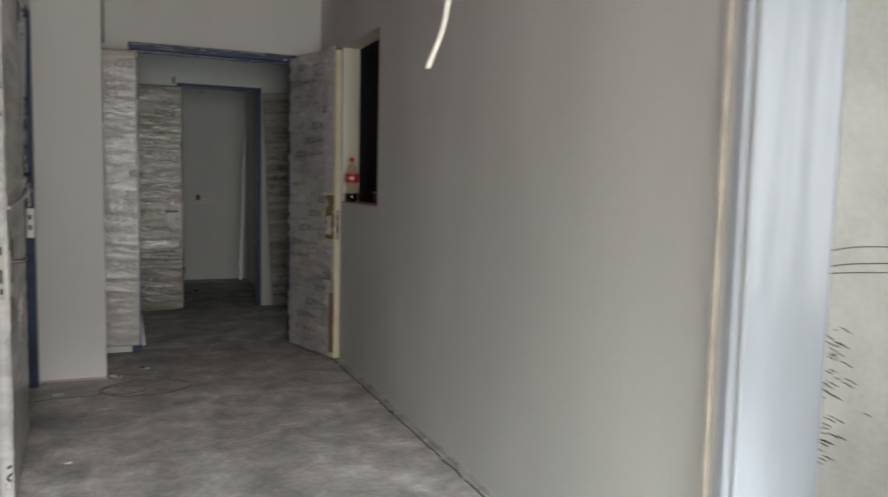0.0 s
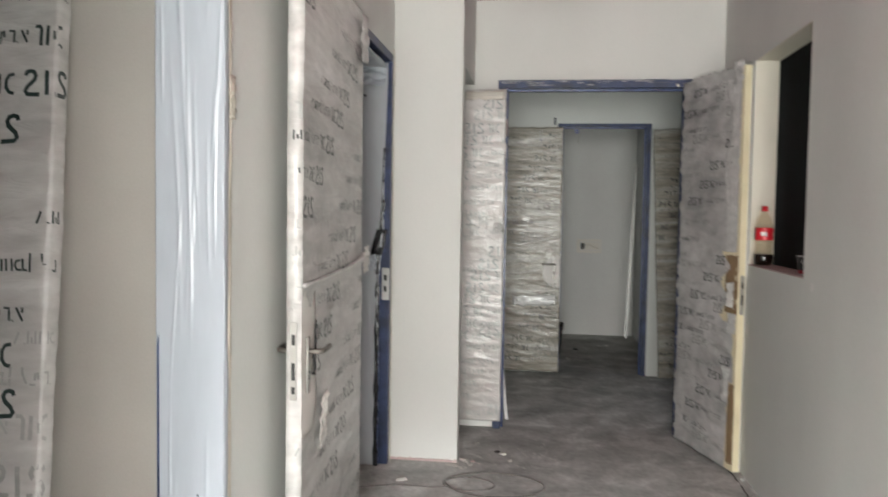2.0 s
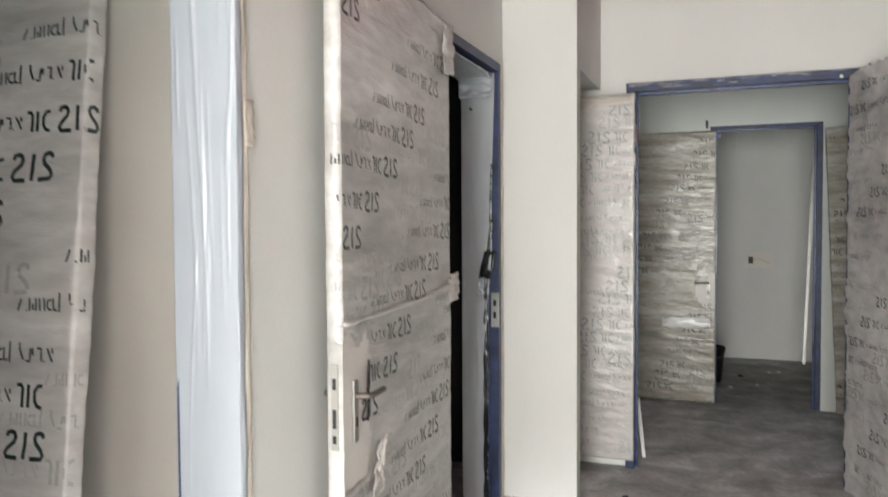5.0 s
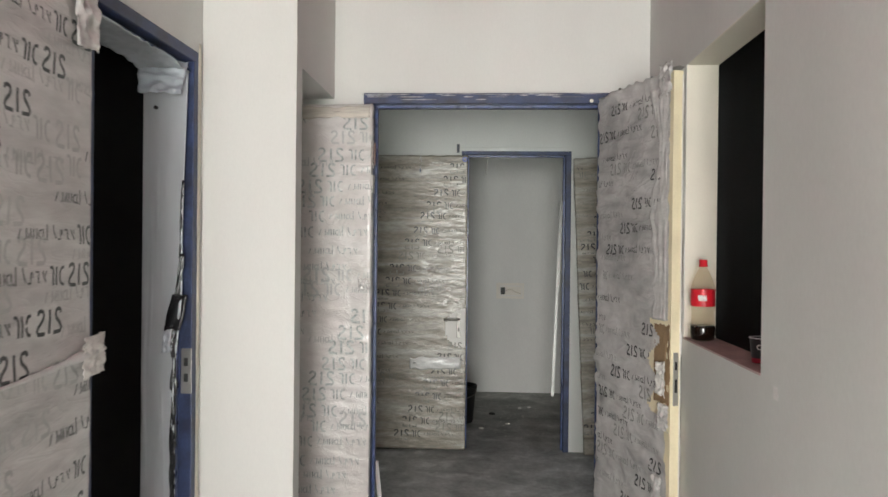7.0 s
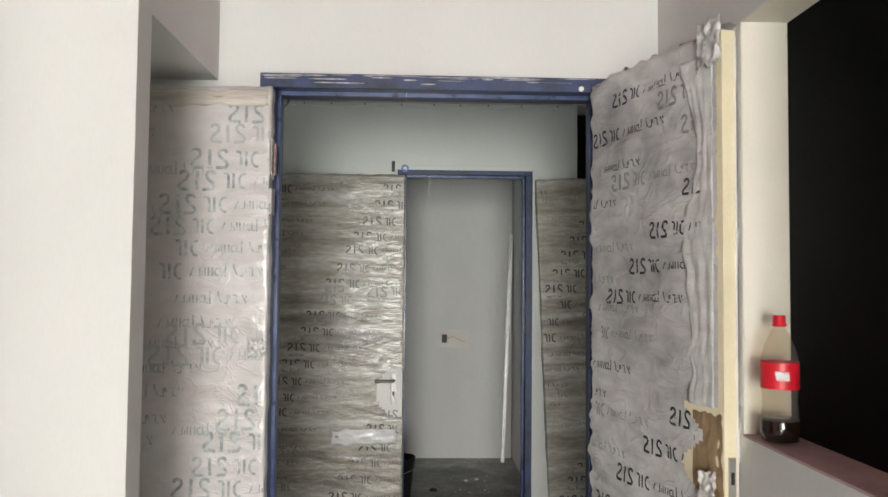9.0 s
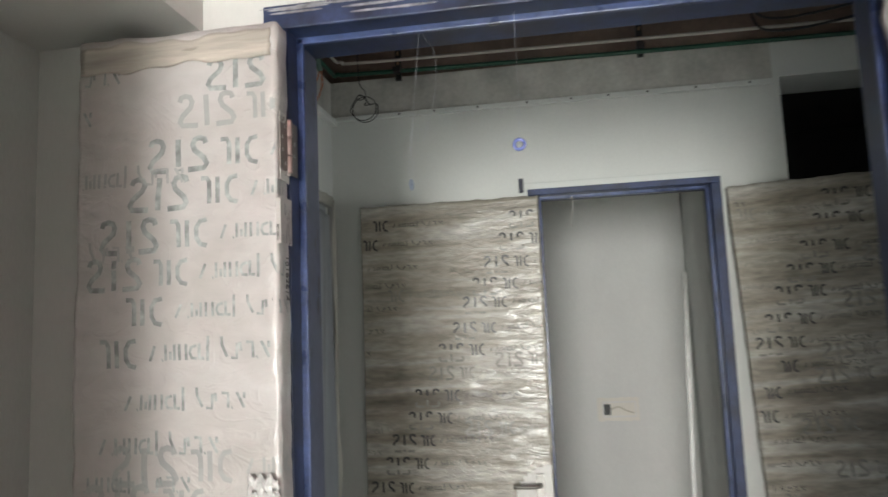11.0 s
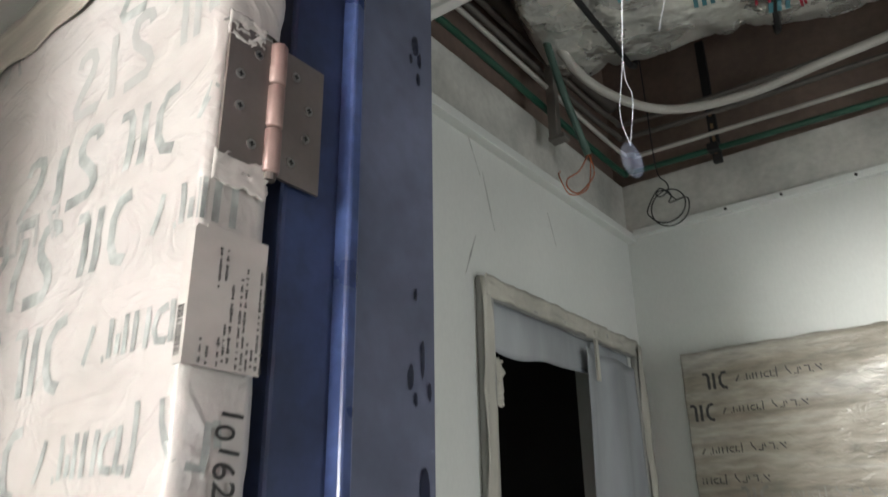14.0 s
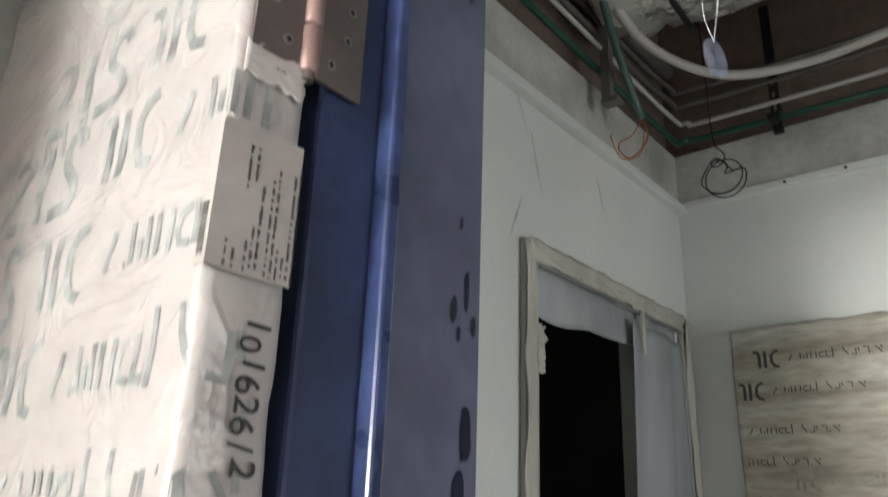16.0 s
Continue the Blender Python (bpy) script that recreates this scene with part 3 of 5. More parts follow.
class Wrap:
    """The crinkled film round a leaf of w x t x h metres, as a surface of (s, z): s runs round the leaf from its front left corner."""

    def __init__(self, w, t, h, seed, amp=0.004, pad=0.003):
        self.w, self.t, self.h, self.seed, self.amp, self.pad = w, t, h, seed, amp, pad
        self.length = 2 * (w + t)

    def point(self, s, z, out=0.0):
        w, t, k = self.w, self.t, self.seed
        s = s % self.length
        a = self.amp
        n = a * (0.9 * noise.noise((s * 5 + k, z * 16, k)) + 0.55 * noise.noise((s * 9, z * 42 + s * 8, k + 7.3)) + 1.2 * noise.noise((s * 3.1, z * 3.3, k + 3.9)))
        pull = 1 - 3.2 * abs(noise.noise((s * 1.5 + k, z * 11 + s * 1.3, k + 11.0)))
        n += a * 0.45 * max(0.0, pull) ** 3
        d = self.pad + max(-0.6 * self.pad, n) + out
        if s < w:
            p, q = (s, 0.0), (0, -1)
        elif s < w + t:
            p, q = (w, s - w), (1, 0)
        elif s < 2 * w + t:
            p, q = (w - (s - w - t), t), (0, 1)
        else:
            p, q = (0.0, t - (s - 2 * w - t)), (-1, 0)
        r = 0.006
        qx, qy = q
        if s < r:
            f = 0.5 * (1 - s / r); qx, qy = qx - f, qy
        elif abs(s - w) < r:
            f = 0.5 + 0.5 * (s - w) / r; qx, qy = f, -(1 - f)
        elif abs(s - w - t) < r:
            f = 0.5 + 0.5 * (s - w - t) / r; qx, qy = 1 - f, f
        return Vector((p[0] + qx * d, p[1] + qy * d, z))

    def film(self, cut=None):
        bm = bmesh.new()
        w, t = self.w, self.t
        stops = [0, 0.006]
        stops += [0.006 + (w - 0.012) * i / int(w / 0.018) for i in range(1, int(w / 0.018) + 1)]
        stops += [w, w + 0.006, w + t / 2, w + t - 0.006, w + t, w + t + 0.01]
        stops += [w + t + 0.01 + (w - 0.02) * i / 12 for i in range(1, 13)]
        stops += [2 * w + t, 2 * w + 1.5 * t]
        nz = int(self.h / 0.0125)
        def top(s):
            return 0.006 + 2.2 * self.amp * noise.noise((s * 7, self.seed, 2.0)) + 1.6 * self.amp * noise.noise((s * 23, self.seed, 5.0))
        g = [[bm.verts.new(self.point(s, self.h * j / nz + (top(s) if j == nz else 0))) for s in stops] for j in range(nz + 1)]
        self.stops, self.rows, self.grid = stops, nz, [[v.co.copy() for v in row] for row in g]
        k = len(stops)
        for j in range(nz):
            for i in range(k):
                s0, s1 = stops[i], stops[(i + 1) % k] or self.length
                if cut and cut(0.5 * (s0 + s1), self.h * (j + 0.5) / nz):
                    continue
                bm.faces.new((g[j][i], g[j][(i + 1) % k], g[j + 1][(i + 1) % k], g[j + 1][i]))
        bm.faces.new(g[-1])
        bm.faces.new(g[0][::-1])
        return bm

    def on_film(self, s, z, out):
        """The place on the film's facets at (s, z), lifted by out."""
        s = s % self.length
        i = max(0, int(np.searchsorted(self.stops, s, side="right")) - 1)
        j = min(self.rows - 1, int(z / self.h * self.rows))
        n = (i + 1) % len(self.stops)
        end = self.stops[n] or self.length
        f, g = (s - self.stops[i]) / (end - self.stops[i]), z / self.h * self.rows - j
        q = self.grid
        a, b, c, d = q[j][i], q[j][n], q[j + 1][n], q[j + 1][i]
        return a * (1 - f) * (1 - g) + b * f * (1 - g) + c * f * g + d * (1 - f) * g + self.point(s, z, out) - self.point(s, z)

    def strip(self, bm, pts, width, out=0.0005):
        """A printed stroke along (s, z) points that follows the film."""
        line = []
        for (a, b), (c, d) in zip(pts, pts[1:]):
            n = max(1, int(math.hypot(c - a, d - b) / 0.012))
            line += [(a + (c - a) * i / n, b + (d - b) * i / n) for i in range(n)]
        line.append(pts[-1])
        prev = None
        for i, (a, b) in enumerate(line):
            p, q = line[max(0, i - 1)], line[min(len(line) - 1, i + 1)]
            dx, dz = q[0] - p[0], q[1] - p[1]
            m = math.hypot(dx, dz) or 1
            nx, nz = -dz / m * width / 2, dx / m * width / 2
            v = [bm.verts.new(self.on_film(a + f * nx, min(max(b + f * nz, 0.004), self.h - 0.004), out)) for f in (-1, 0, 1)]
            if prev:
                bm.faces.new((prev[0], v[0], v[1], prev[1]))
                bm.faces.new((prev[1], v[1], v[2], prev[2]))
            prev = v


def motif(wrap, bm, s, z, size, slant=0.0, low=-1.0, high=1.0):
    """A maker's mark drawn as plain shapes: a bar between two hooks."""
    def at(x, y):
        return s + size * (x + slant * y), z + size * y
    th = 0.155 * size
    wrap.strip(bm, [at(0, max(-0.44, low)), at(0, min(0.44, high))], th)
    hook = [(-0.80, 0.28), (-0.76, 0.40), (-0.62, 0.44), (-0.48, 0.40), (-0.42, 0.26), (-0.48, 0.10), (-0.74, -0.12), (-0.82, -0.28), (-0.74, -0.40), (-0.28, -0.42)]
    hook = [q for q in hook if low <= q[1] <= high]
    wrap.strip(bm, [at(*q) for q in hook], th)
    wrap.strip(bm, [at(-a, b) for a, b in hook], th)


# strokes of a line of print that stands for lettering: plain wedges, posts, bowls and hooks, in units of its height
STROKES = [(0.46, [[(0, 0), (0.20, 0.85)]]), (0.16, [[(0, 0), (0.05, 0.04)]]), (0.34, [[(0, 0), (0, 0.9)], [(0.18, 0.05), (0.18, 0.5)]]), (0.20, [[(0, 0), (0, 0.9)]]),
           (0.40, [[(0, 0), (0, 0.9)], [(0.26, 0), (0.26, 0.9)]]), (0.36, [[(0.26, 0.8), (0.06, 0.7), (0, 0.4), (0.08, 0.1), (0.28, 0.06)]]), (0.32, [[(0, 0), (0, 0.9)], [(0.06, 0.06), (0.2, 0.06)]]),
           (0.52, [[(0, -0.1), (0, 1.3)]]), (0.36, [[(0, 1.25), (0.02, 0.8), (0.22, 0.1)]]), (0.34, [[(0, 0.05), (0.22, 0), (0.24, 0.85)]]), (0.24, [[(0, 0.9), (0.04, 0.4)]]),
           (0.38, [[(0, 0.88), (0.24, 0.86), (0.26, 0)]]), (0.18, [[(0, 0), (0.05, 0.04)]]), (0.36, [[(0, 0.9), (0.30, 0)], [(0.28, 0.9), (0.28, 0.55)]])]


def print_line(wrap, bm, s, z, length, height, lo, hi, free):
    """A line of print along the film from s, only where it lies on the leaf."""
    k = length / sum(w for w, _ in STROKES)
    for w, lines in STROKES:
        if lo < s and s + w * k < hi and free(s, z):
            for pts in lines:
                wrap.strip(bm, [(s + x * k, z + y * height) for x, y in pts], 0.175 * height)
        s += w * k


def side_motif(wrap, bm, s, z, size):
    """The second mark beside a line of print: a bent bar, a bar and an open bow."""
    th = 0.15 * size
    for pts in ([(-0.62, 0.40), (-0.42, 0.40), (-0.34, 0.26), (-0.34, -0.42)], [(-0.06, -0.42), (-0.06, 0.42)], [(0.60, 0.40), (0.38, 0.36), (0.25, 0.16), (0.25, -0.16), (0.38, -0.36), (0.60, -0.42)]):
        wrap.strip(bm, [(s + x * size, z + y * size) for x, y in pts], th)


def wrapped_leaf(name, w, h, t, m, seed, film, label, inks, edge=LEAFWHITE, step=0.125, drift=-0.17, period=1.1, shift=0.0, msize=0.075, lead=True,
                 text=0.034, line=0.32, amp=0.004, cut=None, s0=0.0, s1=None, faint=0.45, covered=False, group="film-wrapped door leaves"):
    """A door leaf in printed film; each row of print holds a line, a side mark and a main mark, and slides along by drift."""
    rng = random.Random(seed)
    e = empty(name, label, "door leaf", m, group=group)
    part("panel", boxes((0.002, w - 0.002, 0.002, t - 0.002, 0, h - 0.002), bevel=0.001), edge, e)
    wr = Wrap(w, t, h, seed, amp)
    part("film", wr.film(cut), film, e, "crinkled clear stretch film", smooth=True)
    s1 = w + t if s1 is None else s1

    def free(x, z):
        return 0.03 < z < h - 0.03 and not (cut and cut(x, z))

    def put(kind, strong, make):
        bm = bmesh.new()
        make(bm)
        if not bm.faces:
            bm.free()
            return
        ob = part(kind, bm, inks[0] if strong else inks[1], e)
        if kind == "printed_line":
            tagged(ob, kind="stuff")

    def mark(x, z, size, strong):
        if s0 + 0.85 * size < x < s1 - 0.85 * size and free(x, z):
            if covered and strong:
                # an overlapping layer of film hides part of the mark
                level = rng.choice((-0.1, 0.05, 0.05, -0.3))
                put("printed_mark", True, lambda bm: motif(wr, bm, x, z, size, 0.0, low=level))
                put("printed_mark", False, lambda bm: motif(wr, bm, x, z - 0.02, size, 0.0, high=level))
            else:
                put("printed_mark", strong, lambda bm: motif(wr, bm, x, z, size, rng.uniform(-0.06, 0.06)))

    def row_of(x, z, strong, size, high):
        mark(x, z, size, strong)
        a = x - 0.95 * size - 1.55 * size - line if lead else x + 2.65 * size
        b = x - 1.75 * size if lead else x + 1.75 * size
        if s0 + 0.6 * size < b < s1 - 0.6 * size and free(b, z):
            put("printed_mark", strong, lambda bm: side_motif(wr, bm, b, z, 0.85 * size))
        put("printed_line", strong, lambda bm: print_line(wr, bm, a, z - 0.45 * high, line, high, s0 + 0.008, s1 - 0.008, free))

    z, row = h - 0.09, 0
    while z > 0.06:
        x = s0 + (row * drift + shift + rng.uniform(-0.015, 0.015)) % period - period
        while x < s1 + line + 0.3:
            zz = z + rng.uniform(-0.010, 0.010)
            row_of(x, zz, rng.random() < 0.96, msize * rng.uniform(0.95, 1.05), text * rng.uniform(0.9, 1.05))
            if rng.random() < faint:
                row_of(x + rng.uniform(0.25, 0.32), zz - step * 0.48, False, msize * 1.1, text)
            if rng.random() < faint - 0.4:
                row_of(x + rng.uniform(0.52, 0.60), zz - step * 0.3, False, msize * 1.1, text)
            x += period
        z -= step * rng.uniform(0.95, 1.05)
        row += 1
    return e, wr


def lever(parent, x, y, z, side, way=-1):
    """A steel lever handle on its long plate, on the face whose outside is -y (side -1) or +y."""
    pl = part("handle_plate", boxes((x - 0.017, x + 0.017, y, y + side * 0.008, z - 0.15, z + 0.05) if side > 0 else (x - 0.017, x + 0.017, y + side * 0.008, y, z - 0.15, z + 0.05), bevel=0.002),
              SATIN, parent, "satin steel handle plate")
    part("handle", tube(curve_points([(x, y, z), (x, y + side * 0.035, z), (x + way * 0.02, y + side * 0.055, z), (x + way * 0.12, y + side * 0.055, z)], 14), 0.0095, 10), LEVER, pl, smooth=True)
    part("keyhole", boxes((x - 0.006, x + 0.006, y + side * 0.006, y + side * 0.010, z - 0.10, z - 0.07)), BLACK, pl)


# leaf leaning in the side room
leaf0, w0 = wrapped_leaf("door_leaf", 1.04, 2.47, 0.06, pose(-1.845, 3.535, 0.0, -7.0, -1.4, 2.0), 3, FILM,
                         "white door leaf wrapped in printed film, leaning against a wall", (INK, INKPALE), step=0.143, drift=-0.168, period=1.05, shift=0.46, msize=0.090, text=0.042, line=0.33, amp=0.0045)
# leaf of the first room, folded back along the wall
leafl, wl = wrapped_leaf("door_leaf", 1.15, 2.52, 0.05, pose(-0.195, 4.15, 0.015, 0, 0, 93.4), 11, FILM,
                         "open white door leaf wrapped in printed film, with lever handle", (INKMID, INKPALE), step=0.12, drift=-0.17, period=1.0, shift=0.30, msize=0.075, text=0.036, line=0.30, s0=-0.04, amp=0.0033, faint=0.8,
                         cut=lambda s, z: s < 0.20 + 0.02 * math.sin(z * 23) and 0.78 < z < 1.26 + 0.03 * math.sin(s * 40))
# narrow leaf of the double door
leafs, ws = wrapped_leaf("narrow_door_leaf", 0.462, 2.39, 0.056, pose(-0.112, 7.083, 0.078, 0, 0, 0), 23, FILMPALE,
                         "narrow white door leaf in milky printed film, swung fully open", (INKSOFT, INKPALE), step=0.088, drift=-0.056, period=0.74, shift=0.36, msize=0.078, text=0.036, line=0.27, lead=False,
                         amp=0.0042, faint=0.3, cut=lambda s, z: s > 0.468 and s < 0.53 and 2.068 < z < 2.205)
# wide leaf of the double door
leafr, wr_ = wrapped_leaf("wide_door_leaf", 0.745, 2.50, 0.052, pose(1.597, 7.15, 0.012, 0, 0, -72.5), 37, FILMGREY,
                          "wide cream door leaf in torn printed film, standing open", (INKBLACK, INKFAINT), edge=LEAF, step=0.125, drift=-0.15, period=0.85, shift=0.2, msize=0.058, text=0.028, line=0.25, lead=False,
                          amp=0.011, faint=0.5, s1=0.70,
                          cut=lambda s, z: (s > 0.715 and s < 0.90) or (0.60 + 0.05 * math.sin(z * 31) < s and 0.92 < z < 1.36) or (s > 0.66 and z < 0.55 and s < 0.8))
# leaf standing open before the end wall
leaf2, w2 = wrapped_leaf("door_leaf", 0.88, 2.42, 0.05, pose(-0.062, 9.185, 0.02, 0, 0, 0), 41, FILMTAN,
                         "door leaf in crinkled printed film, open against the end wall", (INKBLACK, INKTAN), step=0.105, drift=-0.06, period=0.82, shift=0.80, msize=0.068, text=0.022, line=0.25, lead=False, amp=0.0034, faint=0.55, covered=True,
                         cut=lambda s, z: s < 0.905 and ((s - 0.88) / 0.17) ** 2 + ((z - 1.0) / 0.165) ** 2 < 1)
leaf3, w3 = wrapped_leaf("door_leaf", 0.90, 2.42, 0.05, pose(1.80, 9.185, 0.0, 0, -2.6, 0), 53, FILMTAN,
                         "door leaf in printed film, leaning against the end wall", (INKBLACK, INKTAN), step=0.105, drift=-0.06, period=0.82, shift=0.45, msize=0.068, text=0.022, line=0.25, lead=False, amp=0.0034, faint=0.55, covered=True)

# handles, locks and torn places of the leaves
lever(leaf2, 0.822, 0.0, 1.075, -1, -1)
lever(leafl, 0.088, 0.0, 1.075, -1, 1)
lever(leafl, 0.088, 0.05, 1.075, 1, 1)
part("lock_plate", boxes((-0.009, -0.004, 0.012, 0.036, 0.92, 1.19), bevel=0.001), SATIN, leafl, "steel lock face plate")
for dz, hh in ((1.13, 0.018), (1.02, 0.03), (0.955, 0.012)):
    part("latch", boxes((-0.011, -0.0085, 0.018, 0.030, dz - hh, dz + hh)), BLACK, leafl)
part("lock_plate", boxes((0.743, 0.749, 0.014, 0.038, 0.98, 1.22), bevel=0.001), SATIN, leafr, "steel lock face plate")
for dz, hh in ((1.16, 0.018), (1.07, 0.03)):
    part("latch", boxes((0.748, 0.7515, 0.020, 0.031, dz - hh, dz + hh)), BLACK, leafr)
part("edge_strip", boxes((0.7415, 0.7465, 0.045, 0.050, 0.01, 2.48)), LEAFWHITE, leafr)


def flap(seed, o, u, v, w, h, amp, nu=16, nv=20, taper=0.0, rag=1.0):
    def shape(s, t):
        n = noise.noise((s * 4 + seed, t * 5, seed)) + 0.6 * noise.noise((s * 9, t * 11, seed + 4))
        edge = noise.noise((seed, t * 7, 9.0))
        return amp * n, (s - 0.5) * w * (-taper * t) + 0.012 * rag * edge * s, 0.015 * rag * noise.noise((s * 6, seed, 1.0)) * (1 if t > 0.5 else -1)
    return sheet(o, u, v, w, h, nu, nv, shape)


part("cardboard_patch", flap(3, (0.60, 0.000, 0.98), (1, 0, 0), (0, 0, 1), 0.135, 0.36, 0.004), CARD, leafr, "torn brown cardboard under the film")
part("cardboard_patch", flap(4, (0.665, 0.000, 0.04), (1, 0, 0), (0, 0, 1), 0.07, 0.50, 0.003), CARD, leafr, "torn brown cardboard under the film")
part("foam_scrap", flap(8, (0.655, -0.022, 1.02), (1, 0, 0), (0, 0, 1), 0.075, 0.15, 0.016), LEAFWHITE, leafr, "crumpled scrap of pale film", smooth=True)
part("film_flap", flap(6, (0.66, -0.014, 0.86), (1, 0, 0), (0, 0, 1), 0.085, 0.12, 0.012), FILMLOOSE, leafr, "loose torn film", smooth=True)
part("film_flap", flap(7, (0.70, 0.058, 1.20), (1, 0, 0), (0, 0, 1), 0.06, 0.30, 0.012), FILMLOOSE, leafr, "loose torn film", smooth=True)
part("film_flap", flap(9, (0.62, -0.02, 0.42), (1, 0, 0), (0, 0, 1), 0.08, 0.22, 0.014), FILMLOOSE, leafr, "loose torn film", smooth=True)
part("bright_film", sheet((0.56, -0.0085, 1.36), (1, 0, 0), (0, 0, 1), 0.15, 1.08, 18, 70,
                          lambda s, t: (0.004 * noise.noise((s * 5, t * 8, 5)) + 0.003 * noise.noise((s * 12, t * 26, 9)), (1 - s) * (0.035 + 0.07 * noise.noise((t * 3.4, 2, 5)) + 0.02 * noise.noise((t * 17, 4, 1))), 0)),
     FILMLOOSE, leafr, "overlapping white film layer", smooth=True)
for k, (z, h) in enumerate(((2.28, 0.24), (1.70, 0.34), (0.62, 0.26))):
    part("film_fringe", flap(80 + k, (0.70, 0.054, z), (1, 0.1, 0), (0, 0, 1), 0.055, h, 0.008, 8, 24), FILMLOOSE, leafr, "ragged film along the door's free edge", smooth=True)
part("film_bunch", flap(28, (0.655, -0.022, 2.39), (1, 0, 0.1), (0, 0, 1), 0.105, 0.135, 0.014, rag=1.3), FILMLOOSE, leafr, "white film bunched over the top corner", smooth=True)
# twisted band of film round the first room's leaf
part("film_band", tube(curve_points([(0.0, -0.010, 1.315), (0.35, -0.011, 1.318), (0.75, -0.012, 1.325), (1.08, -0.018, 1.345), (1.165, 0.0, 1.345)], 40),
                       lambda t: 0.007 + 0.002 * math.sin(t * 37) + 0.045 * max(0, t - 0.55), 9), FILMLOOSE, leafl, "twisted band of stretch film", smooth=True)
part("film_knot", flap(14, (1.05, -0.032, 1.275), (1, 0, 0.05), (0, 0, 1), 0.14, 0.125, 0.017, rag=0.4), FILMSCRAP, leafl, "bunched loose film", smooth=True)
part("film_flap", flap(12, (0.16, -0.03, 0.70), (1, 0, 0.15), (0.25, 0, 1), 0.11, 0.18, 0.014, taper=0.35), FILMSCRAP, leafl, "loose torn film below the handle", smooth=True)
part("film_flap", flap(13, (1.02, -0.02, 2.28), (1, 0, 0.1), (0, 0, 1), 0.14, 0.22, 0.016), FILMLOOSE, leafl, "loose film at the top corner", smooth=True)
part("torn_gap", flap(17, (0.182, -0.005, 0.97), (1, 0, 0), (0.06, 0, 1), 0.014, 0.20, 0.003), BLACK, leafl, "dark tear in the film")
part("film_flap", flap(19, (0.40, -0.02, 1.38), (1, 0, 0), (0, 0, 1), 0.065, 0.06, 0.008), FILMLOOSE, leafs, "small flap of film", smooth=True)
# reflective stripe on the film, built as a pale strip
part("film_reflection", flap(24, (0.42, -0.0125, 0.655), (1, 0, 0.03), (0, 0, 1), 0.42, 0.10, 0.003, 30, 8), FILMLOOSE, leaf2, "pale strip drawn as a bright reflection on the film", smooth=True)
part("tape_band", flap(26, (0.004, -0.0085, 2.318), (1, 0, 0.01), (0, 0, 1), 0.450, 0.062, 0.0012, 30, 8), TANTAPE, leafs, "tan film pulled along the leaf's top", smooth=True)

# ---- hinge, label and handwriting on the narrow leaf's edge ----
EX = 0.3545


def plate(y0, y1, skew):
    bm = bmesh.new()
    pts = [(y0, -0.060 - skew), (y1, -0.060), (y1, 0.060), (y0, 0.060 - skew)]
    f = [bm.verts.new((0, a, b)) for a, b in pts]
    g = [bm.verts.new((0.003, a, b)) for a, b in pts]
    bm.faces.new(f[::-1])
    bm.faces.new(g)
    for i in range(4):
        bm.faces.new((f[i], f[(i + 1) % 4], g[(i + 1) % 4], g[i]))
    return bm


hinge = part("hinge", plate(-0.048, -0.006, 0.0), HINGE, leafs, "bronze steel butt hinge with countersunk screws")
hinge.matrix_basis = pose(EX + 0.112, 7.136 - 7.083, 2.211 - 0.078)
for y0, y1, n in ((-0.048, -0.006, ""), (0.006, 0.052, "frame_plate")):
    pl = hinge
    if n:
        part(n, plate(y0, y1, 0.0), HINGE, hinge)
    side = -1 if y0 < 0 else 1
    for dy, dz in ((0.020, 0.040), (0.036, 0.014), (0.034, -0.014), (0.020, -0.042)):
        scr = part("screw", tube([(0.001, side * dy, dz), (0.0042, side * dy, dz)], 0.0042, 12), STEEL, pl)
        part("slot", boxes((0.0042, 0.0046, side * dy - 0.0025, side * dy + 0.0025, dz - 0.0007, dz + 0.0007), (0.0042, 0.0046, side * dy - 0.0007, side * dy + 0.0007, dz - 0.0025, dz + 0.0025)), BLACK, pl)
for k in range(3):
    z0 = -0.060 + k * 0.0405
    part("knuckle", tube([(0.003, 0, z0), (0.003, 0, z0 + 0.0015), (0.003, 0, z0 + 0.037), (0.003, 0, z0 + 0.0385)], lambda t: 0.0078 if 0.2 < t < 0.8 else 0.0068, 18), KNUCKLE, hinge, smooth=True)
part("pin_tip", tube([(0.003, 0, -0.066), (0.003, 0, -0.059)], 0.005, 12), HINGE, hinge)
part("torn_film", flap(31, (0.4695, 0.003, 2.178), (0, 1, 0), (0, 0, 1), 0.036, 0.024, 0.0018, 16, 12, rag=0.5), FILMSCRAP, leafs, "ragged torn film edge above the hinge", smooth=True)
part("torn_film", flap(33, (0.4695, 0.002, 2.050), (0, 1, 0), (0, 0, 1), 0.050, 0.026, 0.0009, 16, 12, rag=0.4), FILMSCRAP, leafs, "ragged torn film edge below the hinge", smooth=True)

tag = empty("paper_label", "white printed delivery label stuck on the door's edge", "label", pose(EX + 0.004, 7.1175, 2.040))
part("paper", boxes((0.0015, 0.0026, -0.0335, 0.0205, -0.050, 0.050)), LABELPAPER, tag)
part("paper_fold", boxes((-0.008, 0.0026, -0.0430, -0.0420, -0.050, 0.046), (0.0015, 0.0026, -0.042, -0.0335, -0.050, 0.048)), LABELPAPER, tag)
ACROSS = Matrix(((0, 0, 1), (0, 1, 0), (-1, 0, 0))).to_4x4()      # text that runs down the edge and faces +x


